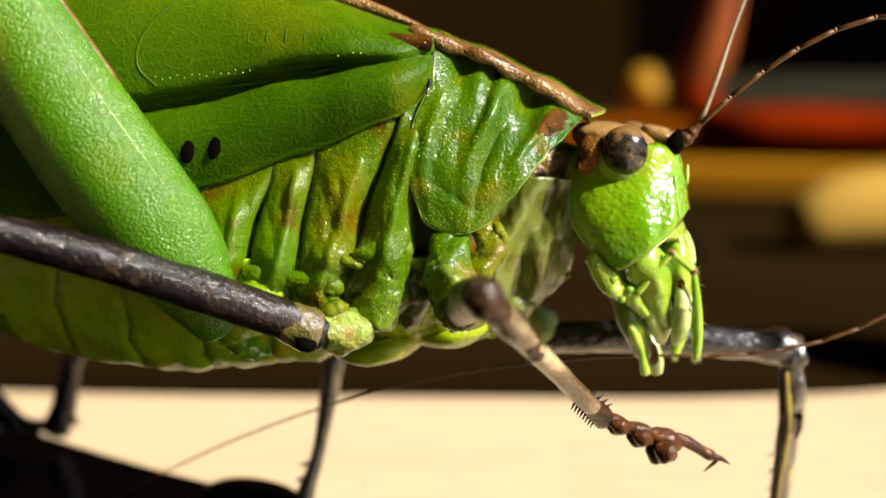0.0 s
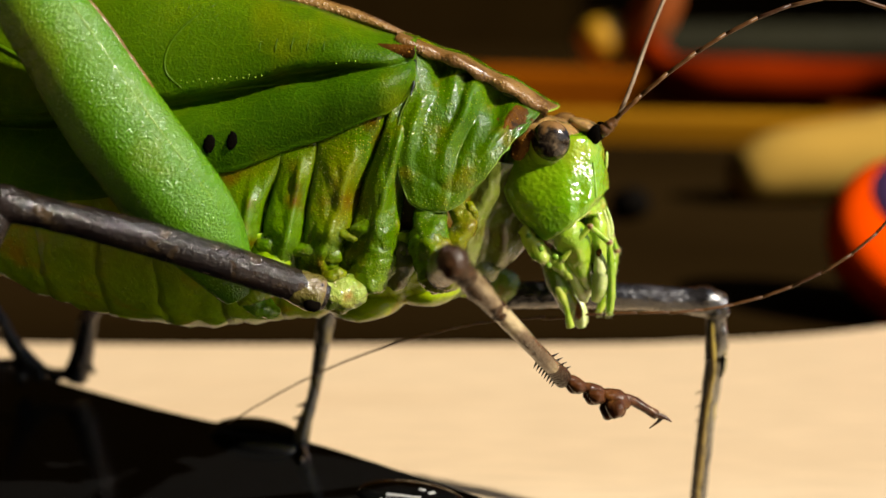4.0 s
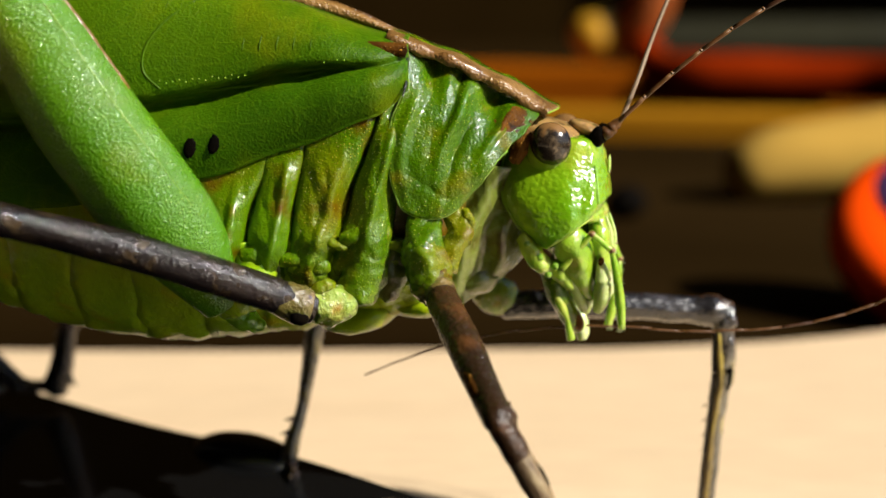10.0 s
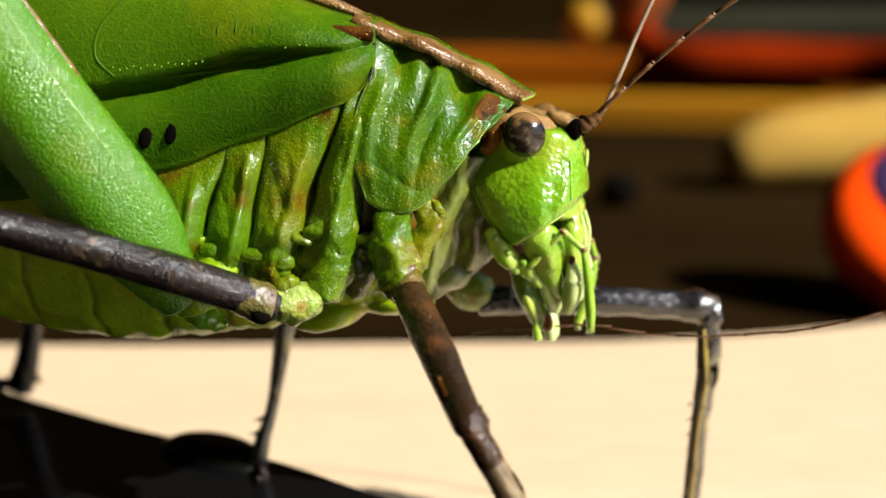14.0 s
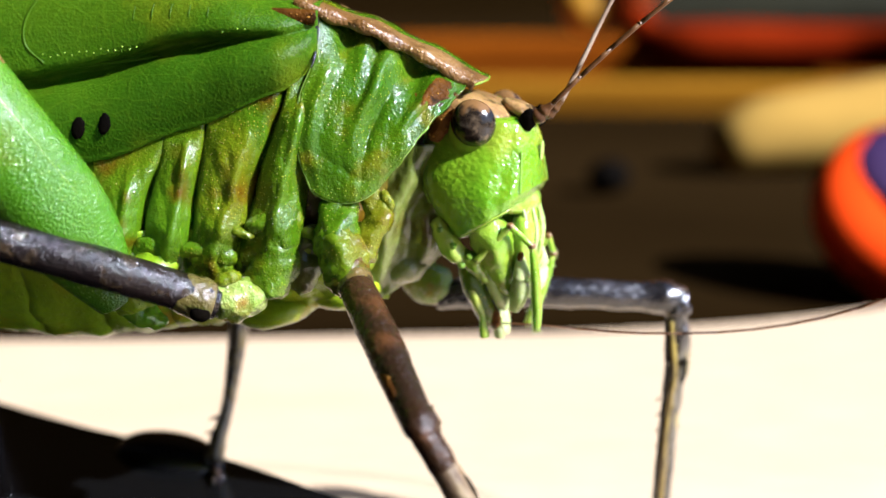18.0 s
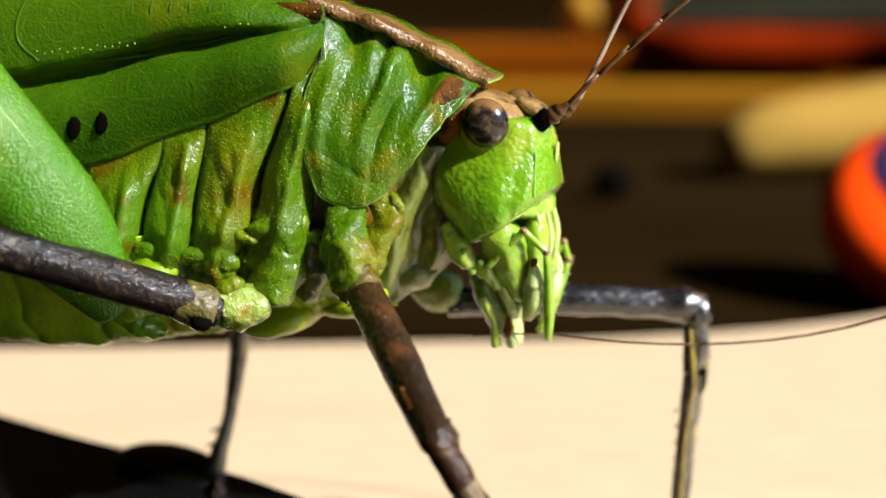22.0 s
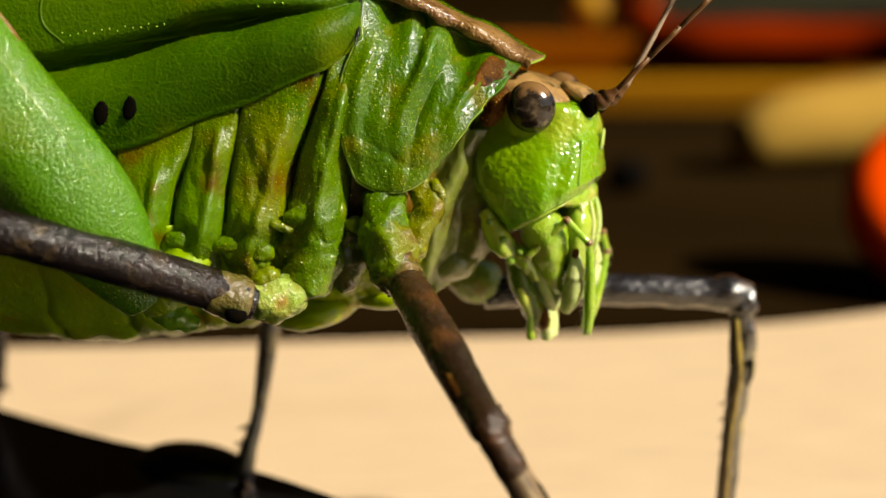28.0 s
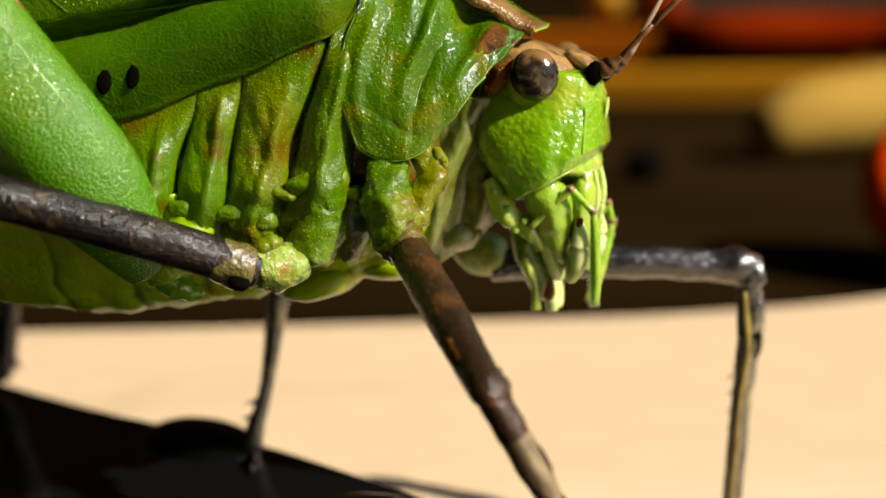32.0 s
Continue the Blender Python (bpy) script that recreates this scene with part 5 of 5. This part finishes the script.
part("shin_band", limb([(3.3, 0, 0, 0.33), (3.5, 0, 0, 0.365), (4.1, 0, 0, 0.35), (4.4, 0, 0, 0.31)], n=14, seg=16, rough=0.2, freq=3), SHIN_BROWN, front_shin, "dark band round the shin")
part("shin_tip", limb(rounded([(9.2, 0, 0, 0.31), (9.7, 0, 0, 0.35), (10.55, 0, 0, 0.38)]), n=16, seg=16, rough=0.15, freq=2), SHIN_BROWN, front_shin, "dark brown lower end of the shin")
spines(front_shin, (8.2, 0, -0.3), (10.4, 0, -0.3), (0, 0, -1), 8, 0.24)
spines(front_shin, (8.6, 0, 0.3), (10.4, 0, 0.3), (0, 0, 1), 4, 0.26)
tarsus(front_shin, (10.4, 0, 0), (0.74, -0.53, 0.36), (0.3, 0.2, 0.8), FOOT_RED, 1.15)

# ---- feelers ----
FEELER_LEN, PIECES = 53.0, 40
STEP = FEELER_LEN / PIECES
feeler_pieces = []
for i in range(PIECES):
    r0, r1 = lerp(0.088, 0.034, i / PIECES), lerp(0.088, 0.034, (i + 1) / PIECES)
    bm = limb([(-0.06, 0, 0, r0), (STEP * 0.5, 0, 0, (r0 + r1) / 2), (STEP + 0.06, 0, 0, r1)], n=4, seg=7)
    feeler_pieces.append(part("feeler_piece", bm, FEELER_DARK if i % 7 == 5 else FEELER, katydid, "slender brown feeler joint" if i == 0 else ""))


def feeler_path(loop, free, turn, nod, droop, ahead, low):
    """Points along the near feeler: a loop from its base back into the mouth and a loose tip; free straightens it."""
    spin = Matrix.Rotation(radians(-turn), 3, "Z") @ Matrix.Rotation(radians(nod), 3, "Y")
    neck = NECK + Vector((ahead, 0, 0))
    b = neck + spin @ Vector((3.82, -0.62, 1.88))
    m = neck + spin @ (TO_HEAD @ Vector((6.55, -1.25, -2.5)))
    d1, d2 = Vector((0.76, -0.10, 0.78)).normalized(), Vector((1.0, 0.12, low)).normalized()
    p1, p2 = b + d1 * loop, m + d2 * loop
    pts = []
    for k in range(161):
        t = k / 160
        pts.append(b * (1 - t) ** 3 + p1 * 3 * t * (1 - t) ** 2 + p2 * 3 * t * t * (1 - t) + m * t ** 3)
    for k in range(1, 60):
        s = k * 0.6
        pts.append(m + Vector((-0.95 * s, 0.22 * s, -0.05 * s - droop * s * s)))
    out, need, walked = [pts[0]], STEP, 0.0
    for p, q in zip(pts, pts[1:]):
        seg = (q - p).length
        while walked + seg >= need and len(out) <= PIECES:
            out.append(p.lerp(q, (need - walked) / seg))
            need += STEP
        walked += seg
    line = [b + d1 * (STEP * k) + Vector((0, 0, -0.004 * (STEP * k) ** 2 * (1 - 0.3 * k / PIECES))) for k in range(PIECES + 1)]
    bent = [p.lerp(q, free) for p, q in zip(out, line)]
    # keep every joint one step from the last
    fixed = [bent[0]]
    for p, q in zip(bent, bent[1:]):
        fixed.append(fixed[-1] + (q - p).normalized() * STEP)
    return fixed


def motions():
    hip = (-0.13, -4.3, -0.24)
    leg = [(0.0, (0.6, -11.3, 1.6), (4.6, -3.2, -4.2)), (1.5, (0.5, -11.35, 1.5), (4.0, -3.3, -4.1)), (2.5, (0.55, -11.35, 1.45), (4.25, -3.3, -4.6)),
           (3.5, (0.4, -11.3, 1.7), (4.55, -3.8, -4.4)), (5.5, (0.1, -11.22, 2.06), (4.69, -4.88, -4.93)), (6.5, (0.12, -11.2, 2.09), (4.7, -4.78, -4.83)),
           (7.0, (0.2, -11.2, 2.05), (4.73, -4.68, -4.8)), (7.4, (0.02, -11.0, 2.58), (5.46, -6.16, -4.96)), (7.6, (-0.08, -10.9, 2.9), (7.6, -7.5, -5.4)),
           (7.8, (0.2, -11.35, 1.5), (7.3, -9.5, -6.7)), (8.0, (1.7, -11.05, -2.3), (6.6, -10.6, -11.4)), (8.4, (2.05, -10.75, -2.95), (7.1, -11.2, -12.0)),
           (9.0, (2.0, -10.6, -3.2), (7.1, -11.1, -12.2)), (13.0, (2.1, -10.6, -3.3), (7.2, -11.1, -12.3)), (20.0, (2.45, -10.5, -3.35), (7.5, -11.1, -12.4)), (25.0, (2.5, -10.5, -3.3), (7.5, -11.1, -12.4)), (28.0, (2.4, -10.5, -3.0), (7.4, -11.1, -12.2)), (32.0, (2.4, -10.5, -3.0), (7.4, -11.1, -12.2))]
    thighs, shins = [], []
    for t, k, f in leg:
        th = aim(hip, k, (0, -0.2, 1))
        thighs.append((t, th))
        tip = th @ Vector((THIGH_LEN * MM, 0, 0)) / MM
        shins.append((t, aim(tip, tip + Vector(f) - Vector(k), (0.7, 0.1, 0.8))))
    walk(front_thigh, thighs)
    walk(front_shin, shins)

    # the head turns a little towards the viewer and nods
    reach = [(0, 0.85), (1.0, 0.8), (1.5, 0.5), (2.5, 0), (32, 0)]
    nods = [(0, 10), (1.5, 11), (2.5, 14), (6, 14), (9, 14), (13, 16), (17, 20), (20, 22), (25, 22), (28, 21), (32, 21)]
    dips = [(0, 0), (9, 0), (13, 2), (17, 5), (20, 5.5), (22, 5.5), (24.5, 8), (28, 8), (32, 8)]
    walk(head, [(t, Matrix.Translation((NECK + Vector((table(reach, t), 0, 0))) * MM) @ pose(0, 0, 0, 0, 0, -table(nods, t)) @ pose(0, 0, 0, 0, table(dips, t), 0)) for t in (0, 1, 1.5, 2.5, 6, 9, 13, 17, 20, 22, 24.5, 28, 32)])

    # palps feel about
    for i, palp in enumerate(PALPS):
        base = Matrix.Translation(palp.location)
        rows = []
        for k in range(17):
            t = 2.0 * k
            a = 5 * math.sin(t * 1.7 + (0 if i < 3 else 1.4)) * (1 if i % 3 == 2 else 0.0)
            rows.append((t, base @ pose(0, 0, 0, a * 0.5, a, 0)))
        walk(palp, rows)

    droops = [(0, 0.012), (5.5, 0.02), (6.2, 0.025), (7, 0.08), (7.6, 0.05), (9, 0.025), (32, 0.025)]
    lows = [(0, -0.05), (3.5, -0.05), (5.5, -0.16), (14, -0.19), (32, -0.19)]
    # the near feeler is drawn through the mouth, then let go
    loops = [(0, 16.5, 0), (1, 16.6, 0), (1.5, 16.7, 0), (2.5, 16.8, 0), (3.5, 19, 0), (5.5, 23.5, 0), (6.2, 23.9, 0), (7, 24.3, 0), (7.6, 24.6, 0), (9, 25, 0), (11, 27.5, 0), (13, 29.5, 0), (17, 31.5, 0), (20, 31.5, 0), (23, 31.5, 0),
             (23.1, 31.5, 0.2), (23.2, 31.5, 0.4), (23.3, 31.5, 0.6), (23.4, 31.5, 0.8), (23.5, 31.5, 1), (28, 31.5, 1), (32, 31.5, 1)]
    keyed = [(t, feeler_path(lp, fr, table(nods, t), table(dips, t), table(droops, t), table(reach, t), table(lows, t))) for t, lp, fr in loops]
    for i, piece in enumerate(feeler_pieces):
        walk(piece, [(t, aim(p[i], p[i + 1], (0.05, 1, 0.02))) for t, p in keyed])


# the lens keeps its focus on the near hip
cam.data.dof.focus_object = front_thigh
motions()
